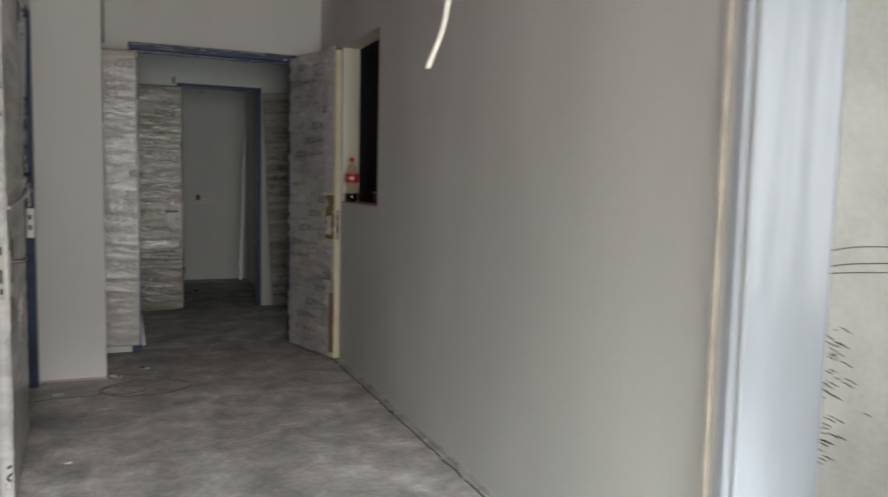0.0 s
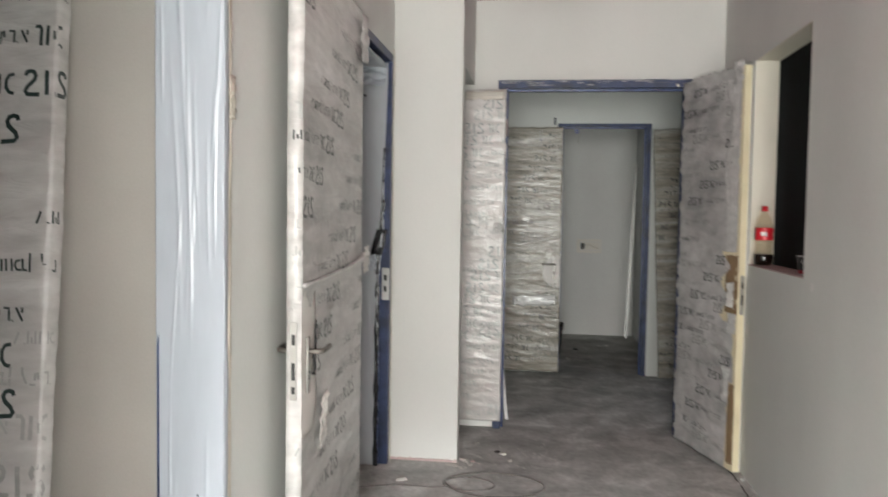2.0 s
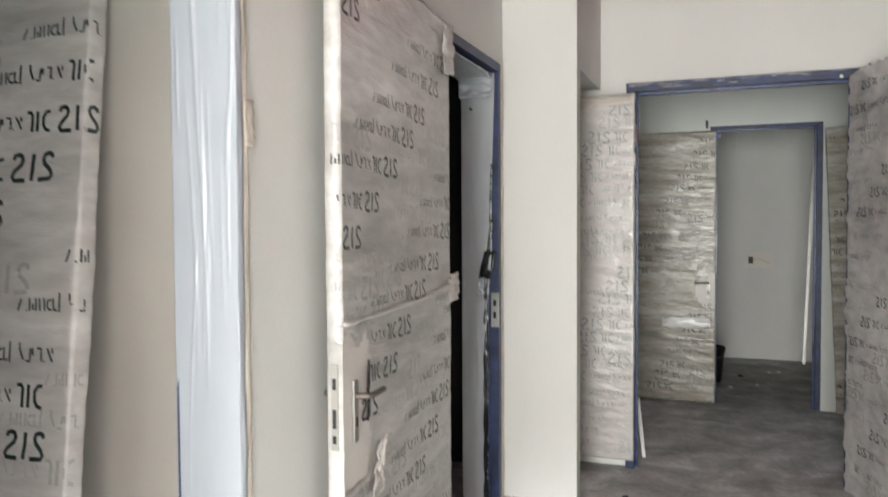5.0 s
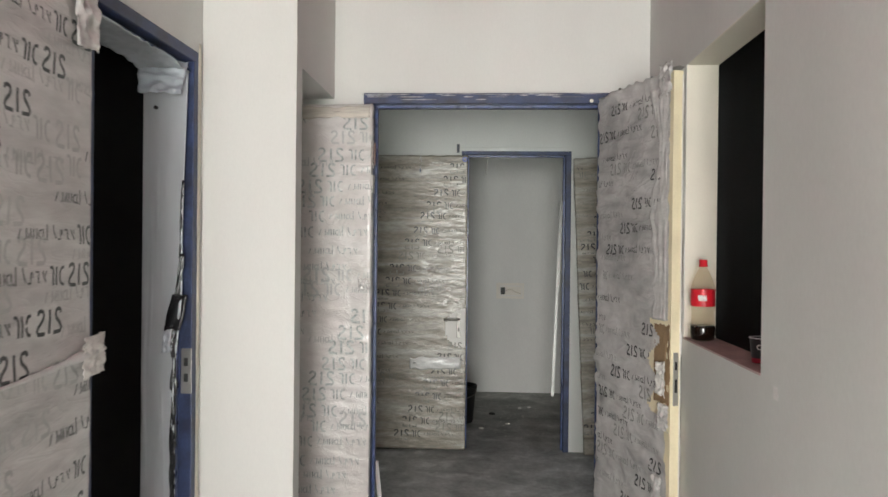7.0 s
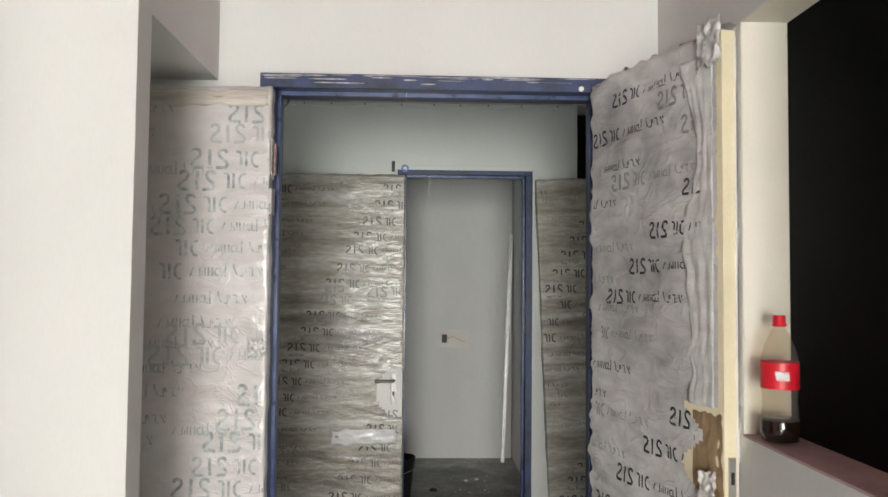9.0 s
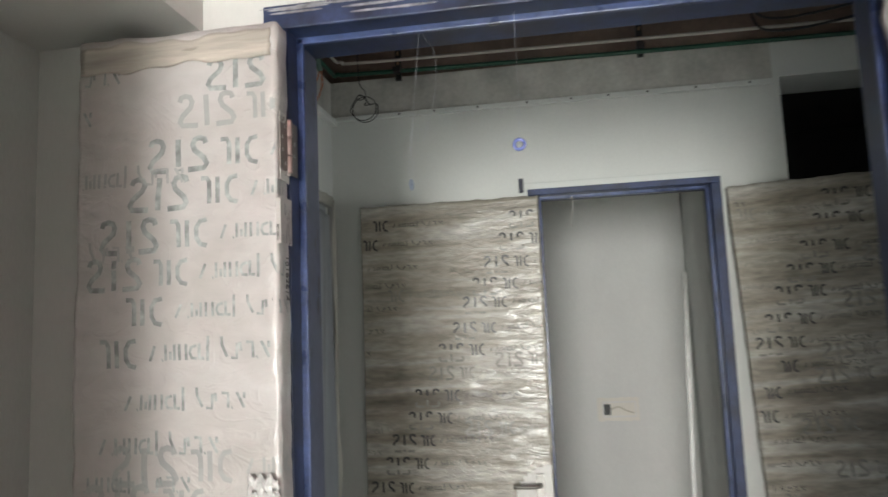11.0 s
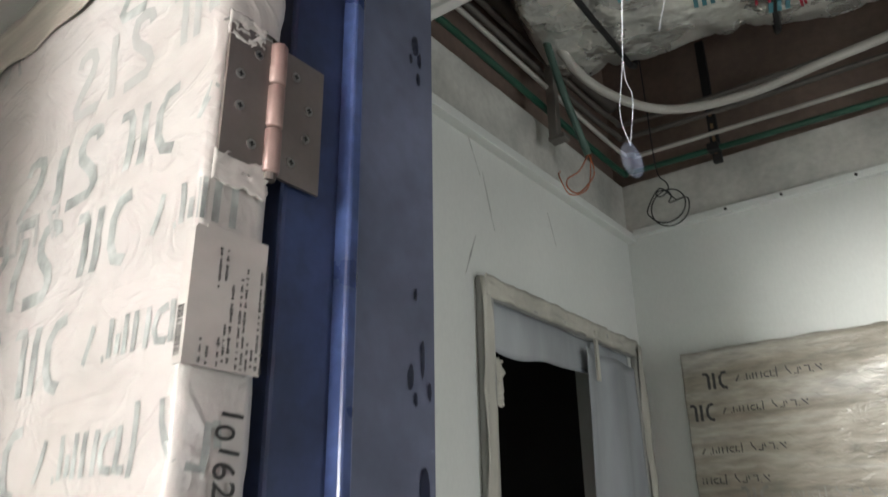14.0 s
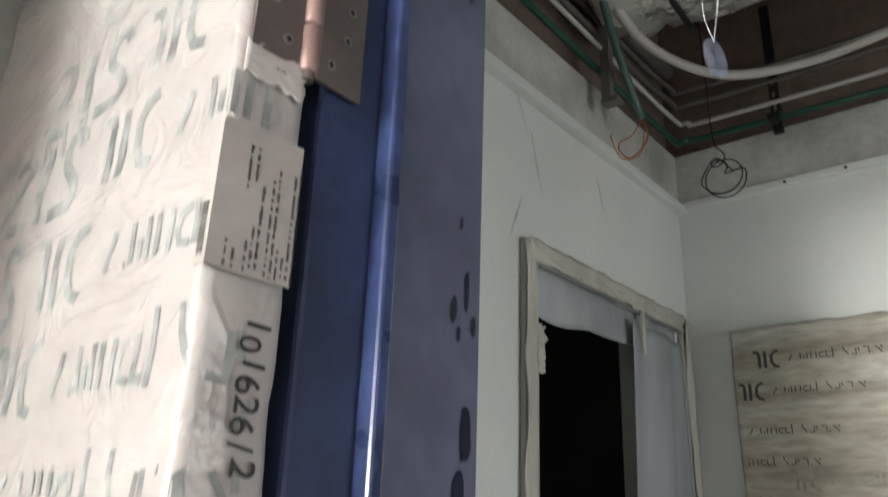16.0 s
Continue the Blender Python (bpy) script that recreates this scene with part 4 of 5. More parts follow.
for text, size, y, z in (("101626/2", 0.0085, 0.012, -0.005), ("1320x2360", 0.0075, -0.013, -0.012), ("3916", 0.0075, -0.022, -0.030), ("9010", 0.0065, -0.001, 0.025), ("M-2", 0.0065, -0.006, 0.028), ("1/1", 0.007, 0.018, 0.050), ("0", 0.007, -0.0175, -0.035)):
    cu = letters(text, size, INKBLACK, tag, Matrix.Translation(Vector((EX + 0.0072, 7.092 + y, 2.045 + z))) @ ACROSS, "number")
    cu.scale = (0.8, 0.8, 0.8)
    cu.parent, cu.matrix_world = tag, Matrix.Translation(Vector((0.0032, y * 1.05 - 0.003, z * 0.66))) @ ACROSS
rng = random.Random(5)
for y, z0, z1 in ((0.0225, -0.075, 0.055), (0.0185, -0.072, 0.040), (0.0145, -0.07, -0.045), (0.0065, -0.075, 0.042), (0.0025, -0.075, 0.030), (-0.0045, -0.07, 0.018), (-0.0085, -0.07, -0.03), (-0.0165, 0.01, 0.055), (-0.026, -0.075, -0.05), (-0.011, 0.02, 0.055), (-0.0125, -0.075, -0.045), (-0.0205, -0.075, -0.055), (0.0105, -0.075, -0.045)):
    bm = bmesh.new()
    y, z, z1 = y * 1.05 - 0.003, z0 * 0.64, z1 * 0.64
    while z < z1:
        w, hh = rng.uniform(0.0006, 0.0016), rng.choice((0.0007, 0.0009, 0.0012))
        box(bm, 0.0027, 0.0031, y - hh, y + hh, z, z + w)
        z += w + rng.choice((0.0006, 0.0007, 0.0008, 0.0035))
    tagged(part("printed_line", bm, INKBLACK, tag), kind="stuff")
bm = bmesh.new()
z = -0.044
while z < -0.010:
    w = rng.choice((0.0005, 0.0009, 0.0014))
    box(bm, -0.0068, -0.0005, -0.0436, -0.0431, z, z + w)
    z += w + rng.choice((0.0008, 0.0014))
tagged(part("barcode", bm, INKBLACK, tag), kind="stuff")
rng = random.Random(6)
for k, ch in enumerate("101626/2"):
    letters(ch, 0.0245 * rng.uniform(0.88, 1.1), INKBLACK, leafs, Matrix.Translation(Vector((0.4690, 0.036 + rng.uniform(-0.003, 0.003), 1.884 - 0.0122 * k))) @ ACROSS @ Matrix.Rotation(radians(rng.uniform(-14, 10)), 4, "Z"), "handwriting", 0.0005)

# ---- main frame: dirt, dried plaster, dangling threads ----
rng = random.Random(9)
for k, (y, z, a, b) in enumerate(((7.325, 2.385, 0.006, 0.013), (7.332, 2.37, 0.004, 0.010), (7.318, 2.365, 0.003, 0.006), (7.33, 2.345, 0.003, 0.008), (7.318, 2.02, 0.005, 0.012), (7.325, 2.00, 0.003, 0.007),
                                  (7.335, 2.04, 0.003, 0.018), (7.345, 2.01, 0.003, 0.009), (7.338, 1.92, 0.008, 0.020), (7.33, 1.87, 0.007, 0.024), (7.345, 1.83, 0.006, 0.014), (7.325, 2.10, 0.002, 0.006))):
    bm = bmesh.new()
    vs = []
    for i in range(12):
        an = i * math.tau / 12
        r = 1 + 0.45 * noise.noise((math.cos(an), math.sin(an), k * 3.3))
        vs.append(bm.verts.new((0.3501 + 0.0001 * k, y + a * r * math.cos(an), z + b * r * math.sin(an))))
    bm.faces.new(vs)
    part("paint_blotch", bm, NAVYWET, main_frame)
bm = bmesh.new()
for k in range(38):
    x, w, hh = rng.uniform(0.34, 1.6), rng.uniform(0.012, 0.08), rng.uniform(0.0010, 0.0034)
    z = rng.choice((2.546, 2.543, 2.538, 2.53, 2.515))
    vs = [bm.verts.new((x + w * math.cos(i * math.tau / 14) * (1 + 0.5 * noise.noise((i, k, 0))), 7.1572 - 0.00009 * k, z + hh * math.sin(i * math.tau / 14) * (1 + 0.6 * noise.noise((i, k, 5))))) for i in range(14)]
    if max(v.co.z for v in vs) < 2.553 and min(v.co.z for v in vs) > 2.494:
        bm.faces.new(vs)
    else:
        bmesh.ops.delete(bm, geom=vs, context="VERTS")
tagged(part("plaster_smears", bm, SMEAR, main_frame, "whitish dried plaster smears on the frame head"), kind="stuff")

part("dusty_face", boxes((0.349, 0.3498, 7.2335, 7.354, 0.0, 2.49)), NAVYDUST, main_frame, "greyish dusty paint on the jamb")
ring = empty("hanging_ring", "small blue plastic ring on a thin thread in the doorway", "ring", pose(0.860, 7.19, 2.188))
bm = bmesh.new()
tube([(0.011 * math.cos(a * math.tau / 28), 0.002 * math.sin(a * math.tau / 14), 0.011 * math.sin(a * math.tau / 28)) for a in range(29)], 0.0038, 8, bm, cap=False)
part("ring", bm, BLUERING, ring, smooth=True)
part("thread", tube([(0, 0, 0.011), (0.004, 0, 0.12), (0.002, 0, 0.302)], 0.00025, 5), THREAD, ring)
pend = empty("hanging_disc", "clear plastic disc hanging on a looped white thread", "pendant", pose(0.604, 7.261, 2.132))
turn = Matrix.Rotation(radians(82), 4, "Z") @ Matrix.Rotation(radians(90), 4, "X")
bm = lathe([(0.0032, -0.0012), (0.0050, -0.0024), (0.0105, -0.0024), (0.0132, -0.0012), (0.0136, 0.0), (0.0132, 0.0012), (0.0105, 0.0024), (0.0050, 0.0024), (0.0032, 0.0012), (0.0028, 0.0), (0.0032, -0.0012)], 32)
bmesh.ops.transform(bm, matrix=turn, verts=bm.verts)
part("disc", bm, ACRYL, pend, smooth=True)
part("thread", tube(curve_points([(0, 0, 0.012), (0.006, 0, 0.05), (0.002, 0, 0.08), (0.012, 0, 0.19), (0.03, 0, 0.36)], 24), 0.00022, 5), THREAD, pend)
part("thread", tube(curve_points([(0, 0, 0.012), (-0.005, 0, 0.04), (0.001, 0, 0.08), (0.010, 0, 0.16)], 20), 0.00022, 5), THREAD, pend)
thing("loose_thread", tube(curve_points([(0.64, 7.27, 2.495), (0.668, 7.27, 2.44), (0.664, 7.27, 2.34), (0.633, 7.27, 2.235)], 30), 0.00022, 5), THREAD, "thin pale thread hanging from the blue frame", "thread", smooth=True)

# ---- plastic and tape on the openings ----
# wide opening to the side room
lining = empty("plastic_lining", "pale blue wrinkled plastic lining the opening's reveal", "plastic sheet", pose(0, 0, 0))
part("jamb_sheet", sheet((LX - 0.21, 3.796, 0.0), (1, 0, 0), (0, 0, 1), 0.215, 2.585, 70, 150, creases(2, 0.0042, 26)), SHEET, lining, smooth=True)
part("head_sheet", sheet((LX - 0.25, 2.5, 2.585), (1, 0, 0), (0, 1, 0), 0.255, 1.29, 24, 80, lambda s, t: (-0.02 - 0.010 * (1 - s) * abs(math.sin(t * 4)) - 0.005 * noise.noise((s * 3, t * 5, 1)), -0.02 * (1 - s) * noise.noise((t * 5, 2, 8)), 0)), SHEET, lining, smooth=True)
part("face_strip", sheet((LX + 0.004, 3.79, 0.0), (0, 1, 0), (0, 0, 1), 0.030, 2.58, 4, 90, folds(4.0, 0.004, 3, 5)), SHEET, lining, smooth=True)
part("loose_corner", flap(44, (LX - 0.19, 3.74, 2.47), (1, 0, 0.1), (0, 0.3, 1), 0.17, 0.09, 0.006, rag=0.25), SHEET, lining, smooth=True)
for x, z, r in ((-0.387, 0.693, 0.009), (-0.395, 0.725, 0.004), (-0.455, 0.603, 0.011), (-0.447, 0.622, 0.005)):
    part("paint_drip", lathe([(0.0006, -0.001), (r, 0.0), (0.7 * r, 0.0016), (0.0006, 0.002)], 10), mat("dark_green_paint", (0.02, 0.05, 0.04), 0.4) if r == 0.009 else bpy.data.materials["dark_green_paint"], lining,
         "dried dark green paint drip", m=pose(x, 3.7865, z, 90, 0, 0))
casing = empty("opening_casing", "dusty grey steel casing with masking tape round the opening", "casing", pose(0, 0, 0), kind="structure")
part("head_casing", boxes((LX, LX + 0.014, 2.45, 3.845, 2.575, 2.635), bevel=0.002), GREYPIPE, casing)
part("head_tape", sheet((LX + 0.016, 2.46, 2.592), (0, 1, 0), (0, 0, 1), 1.37, 0.034, 70, 6, folds(6.0, 0.004, 22, 2)), TAPE, casing, smooth=True)
part("side_tape", sheet((LX + 0.004, 3.822, 0.0), (0, 1, 0), (0, 0, 1), 0.022, 2.62, 4, 100, folds(8.0, 0.004, 2, 8)), TAPE, casing, smooth=True)
part("tape_flap", flap(46, (LX + 0.008, 3.825, 1.86), (0, 1, 0), (0, 0, 1), 0.045, 0.13, 0.008, 6, 10), TAPE, casing, smooth=True)
part("tape_flap", flap(47, (LX + 0.008, 3.81, 2.52), (0, 1, 0), (0, 0, 1), 0.04, 0.10, 0.008, 6, 10), TAPE, casing, smooth=True)
part("frame_edge", boxes((LX - 0.207, LX - 0.2, 3.792, 3.80, 0, 2.55)), NAVY, casing)
part("dark_corner", boxes((LX - 0.215, LX - 0.19, 3.778, 3.794, 2.42, 2.50)), BLACK, casing)

# first room's door: lining of the far jamb, crumpled head, torn black film
lin2 = empty("plastic_lining", "grey wrinkled plastic hanging in the doorway, torn along black film", "plastic sheet", pose(0, 0, 0))
part("jamb_sheet", sheet((LX - 0.21, 6.229, 0.0), (1, 0, 0), (0, 0, 1), 0.195, 2.46, 30, 110,
                         lambda s, t: (creases(12, 0.003, 14)(s, t)[0] + 0.010 * s * math.sin(math.pi * t), s * (0.010 * math.sin(t * 7) - 0.045 * min(1, max(0, (0.60 - t) * 6))), 0)), SHEETGREY, lin2, smooth=True)
part("head_sheet", sheet((LX - 0.21, 5.40, 2.50), (1, 0, 0), (0, 1, 0), 0.20, 0.86, 16, 50, lambda s, t: (-0.015 - 0.10 * max(0, t - 0.75) - 0.02 * abs(noise.noise((s * 5, t * 12, 3))), 0, 0)), SHEETGREY, lin2, smooth=True)
part("crumpled_corner", flap(52, (LX - 0.19, 6.13, 2.35), (1, 0.25, 0), (0, 0.25, 1), 0.17, 0.15, 0.02, taper=-0.2, rag=0.4), SHEET, lin2, smooth=True)
for x, z, w, h, lean, seed in ((-0.078, 0.0, 0.030, 1.34, 0.004, 8), (-0.105, 1.32, 0.072, 0.16, 0.22, 2), (-0.060, 1.46, 0.026, 0.20, 0.12, 3), (-0.040, 1.64, 0.010, 0.34, 0.03, 5)):
    part("black_film", sheet((LX + x, 6.217, z), (1, 0, 0), (lean, 0, 1), w, h, 8, max(14, int(h * 60)),
                             lambda s, t: (0.003 + 0.006 * noise.noise((s * 5, t * h * 14, seed)), (s - 0.5) * 0.02 * noise.noise((seed, t * h * 9, 3)) - 0.012 * s * abs(noise.noise((t * h * 22, seed, 1))), 0)),
         BLACKFILM, lin2, "torn strip of black film", smooth=True)
part("white_scrap", flap(64, (LX - 0.115, 6.212, 1.22), (1, 0, 0.2), (0.1, 0, 1), 0.045, 0.10, 0.010, 10, 12), SHEET, lin2, "small torn scrap of plastic", smooth=True)
part("screw", tube([(LX - 0.15, 6.226, 2.30), (LX - 0.15, 6.212, 2.30)], 0.008, 12), BLACK, lin2)
strike = empty("strike_plate", "steel strike plate let into the blue door frame", "strike plate", pose(LX - 0.003, 6.2475, 1.13))
part("plate", boxes((-0.035, 0.012, -0.004, 0.0, -0.09, 0.11), bevel=0.001), STEEL, strike)
for z in (0.05, -0.02):
    part("slot", boxes((-0.022, -0.004, -0.0055, -0.0035, z - 0.018, z + 0.018)), BLACK, strike)
thing("masking_tape", sheet((LX + 0.009, 6.298, 0.0), (0, 1, 0), (0, 0, 1), 0.03, 2.6, 4, 100, folds(15.0, 0.004, 2, 8)), TAPE, "strip of cream masking tape along the blue frame", "tape", smooth=True)

# plastic wrapped casing of the lit side room
rc = empty("plastic_wrapped_casing", "white plastic wrapped door casing at the lit side room", "casing", pose(0, 0, 0))
part("reveal_sheet", sheet((RX - 0.002, 2.076, 0.0), (1, 0, 0), (0, 0, 1), 0.33, 2.5, 30, 60, lambda s, t: (0.006 + 0.007 * abs(noise.noise((s * 2.2, t * 0.5, 4))) + 0.0015 * noise.noise((s * 9, t * 2, 4)), 0, 0)), SHEET, rc, smooth=True)
for y0, y1, d in ((2.082, 2.118, 0.026), (2.120, 2.150, 0.017), (2.153, 2.176, 0.024), (2.180, 2.190, 0.010)):
    part("moulding", boxes((RX - d, RX, y0, y1, 0, 2.55), bevel=0.004), WHITE if d < 0.02 else (TAPE if y0 > 2.15 else SHEET), rc)

# vestibule's side door: taped frame, hanging plastic
sd = empty("taped_door_frame", "side door frame covered with cream tape and grey plastic", "door frame", pose(0, 0, 0), kind="structure")
for n, r in (("jamb", (VX, VX + 0.02, 8.262, 8.318, 0, 2.505)), ("jamb", (VX, VX + 0.02, 9.165, 9.212, 0, 2.505)), ("head", (VX, VX + 0.02, 8.318, 9.165, 2.455, 2.505))):
    part(n, boxes(r, bevel=0.006), GREYCREAM, sd, "grey film pulled round the frame")
for k, (o, w, h, u) in enumerate((((VX + 0.022, 8.255, 0), 0.045, 2.5, (0, 1, 0)), ((VX + 0.022, 9.172, 0), 0.045, 2.5, (0, 1, 0)))):
    part("tape", sheet(o, u, (0, 0, 1), w, h, 6, 80, folds(20.0 + k, 0.012, 2, 9)), DUSTYFILM, sd, smooth=True)
part("head_tape", sheet((VX + 0.022, 8.27, 2.455), (0, 1, 0), (0, 0, 1), 0.92, 0.055, 60, 6, folds(26.0, 0.014, 12, 2)), DUSTYFILM, sd, smooth=True)
part("tape_tie", boxes((VX + 0.02, VX + 0.028, 8.86, 8.875, 2.33, 2.50)), DUSTYFILM, sd)
part("hanging_plastic", sheet((VX + 0.004, 8.755, 0.0), (0, 1, 0), (0, 0, 1), 0.41, 2.42, 44, 80,
                              lambda s, t: (0.012 + 0.011 * math.sin(13 * s * (1.25 - 0.5 * t) + 2.2 * t) + 0.006 * noise.noise((s * 4, t * 3, 30)), (1 - s) * (0.16 * max(0, t - 0.72) + 0.03 * noise.noise((t * 2.5, 1, 4))), 0)),
     DIMSHEET, sd, "grey plastic sheet hanging in the doorway", smooth=True)
part("head_plastic", sheet((VX - 0.004, 8.318, 2.335), (0, 1, 0), (0, 0, 1), 0.84, 0.13, 30, 8, lambda s, t: (0.01 * noise.noise((s * 6, t, 2)), 0, (1 - t) * (0.04 * noise.noise((s * 3, 0, 7)) + 0.03 * s))), DIMSHEET, sd, smooth=True)
part("torn_scrap", flap(57, (VX - 0.02, 8.345, 2.20), (0, 1, 0), (0, 0, 1), 0.06, 0.12, 0.012), DUSTYFILM, sd, smooth=True)
SCUFF = mat("grey_wall_scuff", (0.55, 0.565, 0.54), 0.7, vary=0.2, scale=12)
for y, z, ln, lean in ((8.30, 2.80, 0.20, -0.10), (8.36, 2.66, 0.16, -0.05), (8.22, 2.50, 0.12, 0.05), (8.70, 2.72, 0.10, -0.04)):
    thing("wall_scuff", sheet((VX + 0.0012, y, z), (0, 1, 0), (0, lean / ln, 1), 0.006, ln, 2, 12, lambda s, t: (0.0, (s - 0.5) * -0.006 * abs(2 * t - 1), 0)), SCUFF, "faint dark scuff on the pale vestibule wall", "scuff", group="wall scuffs")
wall("wall_dark_side", [(-2.2, -2.1, 7.9, 9.6, 0, 3.0), (-2.2, VX - 0.2, 7.8, 7.9, 0, 3.0), (-2.2, VX - 0.2, 9.4, 9.5, 0, 3.0), (-2.2, VX - 0.2, 7.8, 9.5, 2.9, 3.0)], DARK, "unlit room beyond the side door, its darkness put into the colour")

# ---- services above the vestibule ----


def foil_duct():
    bm = bmesh.new()
    L, n, seg = 3.2, 150, 72
    rings = []
    for i in range(n + 1):
        x = L * i / n
        r0 = 0.30 if i > 2 else 0.30 * (0.5 + 0.25 * i)
        row = []
        for k in range(seg):
            a = k * math.tau / seg
            sq = 1 / max(abs(math.cos(a)), abs(math.sin(a))) ** 0.55
            d = 0.030 * noise.noise((x * 5, math.cos(a) * 3, math.sin(a) * 3)) - 0.030 * abs(noise.noise((x * 9, math.cos(a) * 5, math.sin(a) * 5))) + 0.014 * abs(noise.noise((x * 24, math.cos(a) * 11, math.sin(a) * 11)))
            d -= 0.018 * math.exp(-((x % 0.42 - 0.21) / 0.02) ** 2)
            row.append(bm.verts.new((x, (r0 + d) * sq * math.cos(a) * 1.25, (r0 + d) * sq * math.sin(a) * 0.62)))
        rings.append(row)
    for a, b in zip(rings, rings[1:]):
        for k in range(seg):
            bm.faces.new((a[k], a[(k + 1) % seg], b[(k + 1) % seg], b[k]))
    bm.faces.new(rings[0][::-1])
    bm.faces.new(rings[-1])
    return bm


duct = empty("foil_duct", "large air duct wrapped in crumpled silver foil with black straps", "duct", pose(-0.15, 8.40, 3.47, 0, 0, 14))
part("foil", foil_duct(), FOIL, duct, smooth=True)
for x in (0.21, 0.63, 1.05, 1.47, 1.89):
    part("strap", tube([(x + 0.09 * math.cos(a + x), 0.405 * math.cos(a) / max(abs(math.cos(a)), abs(math.sin(a))) ** 0.55, 0.206 * math.sin(a) / max(abs(math.cos(a)), abs(math.sin(a))) ** 0.55) for a in [i * math.tau / 36 for i in range(37)]], 0.010, 6, cap=False), BLACK, duct)
for k in range(7):
    bm = bmesh.new()
    x, y = 0.12 + 0.19 * k, -0.2 + 0.11 * (k % 4)
    for j in range(3):
        box(bm, x + j * 0.022, x + j * 0.022 + 0.012, y, y + 0.045, -0.212, -0.196)
    part("printed_mark", bm, mat("teal_print", (0.05, 0.20, 0.24), 0.4) if k == 0 else bpy.data.materials["teal_print"], duct)

def pipe(name, ctrl, r, material, label, n=60, smooth=True, seg=10):
    return thing(name, tube(curve_points(ctrl, n), r, seg), material, label, "pipe", smooth=smooth)


pipe("green_conduit", [(-0.19, 7.45, 3.17), (-0.19, 8.3, 3.16), (-0.19, 9.12, 3.15), (-0.16, 9.19, 3.15), (0.0, 9.2, 3.145), (1.2, 9.2, 3.12), (2.8, 9.2, 3.10)], 0.011, GREENPIPE, "dark green conduit running round the vestibule wall head")
pipe("white_pipe", [(-0.17, 7.45, 3.23), (-0.17, 8.3, 3.22), (-0.17, 9.08, 3.21), (-0.14, 9.18, 3.21), (0.0, 9.19, 3.20), (1.2, 9.19, 3.18), (2.8, 9.19, 3.16)], 0.008, WHITEPIPE, "thin white pipe above the green conduit")
pipe("white_hose", [(-0.05, 8.36, 3.52), (-0.09, 8.50, 3.34), (-0.055, 8.69, 3.225), (0.08, 8.92, 3.19), (0.32, 9.02, 3.20), (0.62, 9.03, 3.23), (1.2, 9.05, 3.27), (2.4, 9.08, 3.25)], 0.015, WHITEPIPE, "thick white flexible hose sagging under the duct")
for k, z in enumerate((3.30, 3.36)):
    pipe("grey_pipe", [(-0.20, 7.5, z + 0.02), (-0.20, 8.5, z), (-0.19, 9.12, z), (-0.1, 9.21, z), (0.6, 9.22, z - 0.01), (2.8, 9.22, z - 0.02)], 0.010, GREYPIPE, "dull grey service pipe along the concrete")
pipe("broad_pipe", [(-0.22, 7.5, 3.46), (-0.22, 8.5, 3.45), (-0.21, 9.2, 3.45)], 0.026, GREYPIPE, "broad grey pipe along the concrete")
for x in (0.146, 1.35):
    br = empty("pipe_bracket", "black perforated steel pipe bracket on the wall", "bracket", pose(x, 9.225, 3.1))
    part("strut", boxes((-0.015, 0.015, -0.008, 0.012, 0.0, 0.5), bevel=0.002), BLACK, br)
    for k in range(5):
        part("hole", boxes((-0.005, 0.005, -0.0095, -0.0075, 0.03 + 0.05 * k, 0.05 + 0.05 * k)), CARD, br)
    part("clamp", boxes((-0.02, 0.02, -0.045, -0.01, 0.03, 0.06), bevel=0.003), BLACK, br)
for y in (8.62, 7.7):
    thing("steel_strut", boxes((-0.175, -0.145, y - 0.014, y + 0.014, 3.03, 3.8), (-0.175, -0.12, y - 0.02, y + 0.02, 3.02, 3.035), bevel=0.002), GREYPIPE, "grey slotted steel hanger strut from the slab", "strut")
cond = empty("flexible_conduit", "green flexible conduit with orange wires poking out", "conduit", pose(0, 0, 0))
part("conduit", tube(curve_points([(-0.12, 8.40, 3.78), (-0.11, 8.45, 3.44), (-0.10, 8.56, 3.18), (-0.095, 8.70, 2.99)], 30), 0.012, 10), mat("grey_green_conduit", (0.07, 0.13, 0.105), 0.5), cond, smooth=True)
part("wire", tube(curve_points([(-0.095, 8.70, 2.99), (-0.09, 8.62, 2.90), (-0.08, 8.52, 2.83), (-0.07, 8.50, 2.79), (-0.085, 8.60, 2.82), (-0.09, 8.72, 2.93), (-0.095, 8.70, 3.0)], 40), 0.0022, 6), ORANGE, cond, smooth=True)
part("wire", tube(curve_points([(-0.09, 8.71, 2.99), (-0.085, 8.66, 2.86), (-0.075, 8.52, 2.78), (-0.08, 8.47, 2.82), (-0.09, 8.50, 2.85)], 30), 0.0018, 6), ORANGE, cond, smooth=True)
coil = [(-0.03, 9.06, 3.75), (-0.026, 9.07, 3.3), (-0.024, 9.08, 3.07)]
coil += [(-0.016 + 0.024 * math.sin(a * 0.8), 9.08 + 0.002 * a, 3.005 + 0.020 * math.cos(a * 0.8) - 0.004 * a) for a in range(1, 12)]
coil += [(0.004 + 0.062 * math.sin(0.5 + a * 0.55), 9.10 - 0.003 * a, 2.915 + 0.062 * math.cos(0.5 + a * 0.55)) for a in range(1, 20)]
coil += [(-0.02, 9.07, 2.99), (0.02, 9.07, 2.95), (0.035, 9.07, 2.93)]
thing("coiled_cable", tube(curve_points(coil, 220), 0.0024, 6), BLACK, "black cable hanging in a loose coil from the ceiling void", "cable", smooth=True)
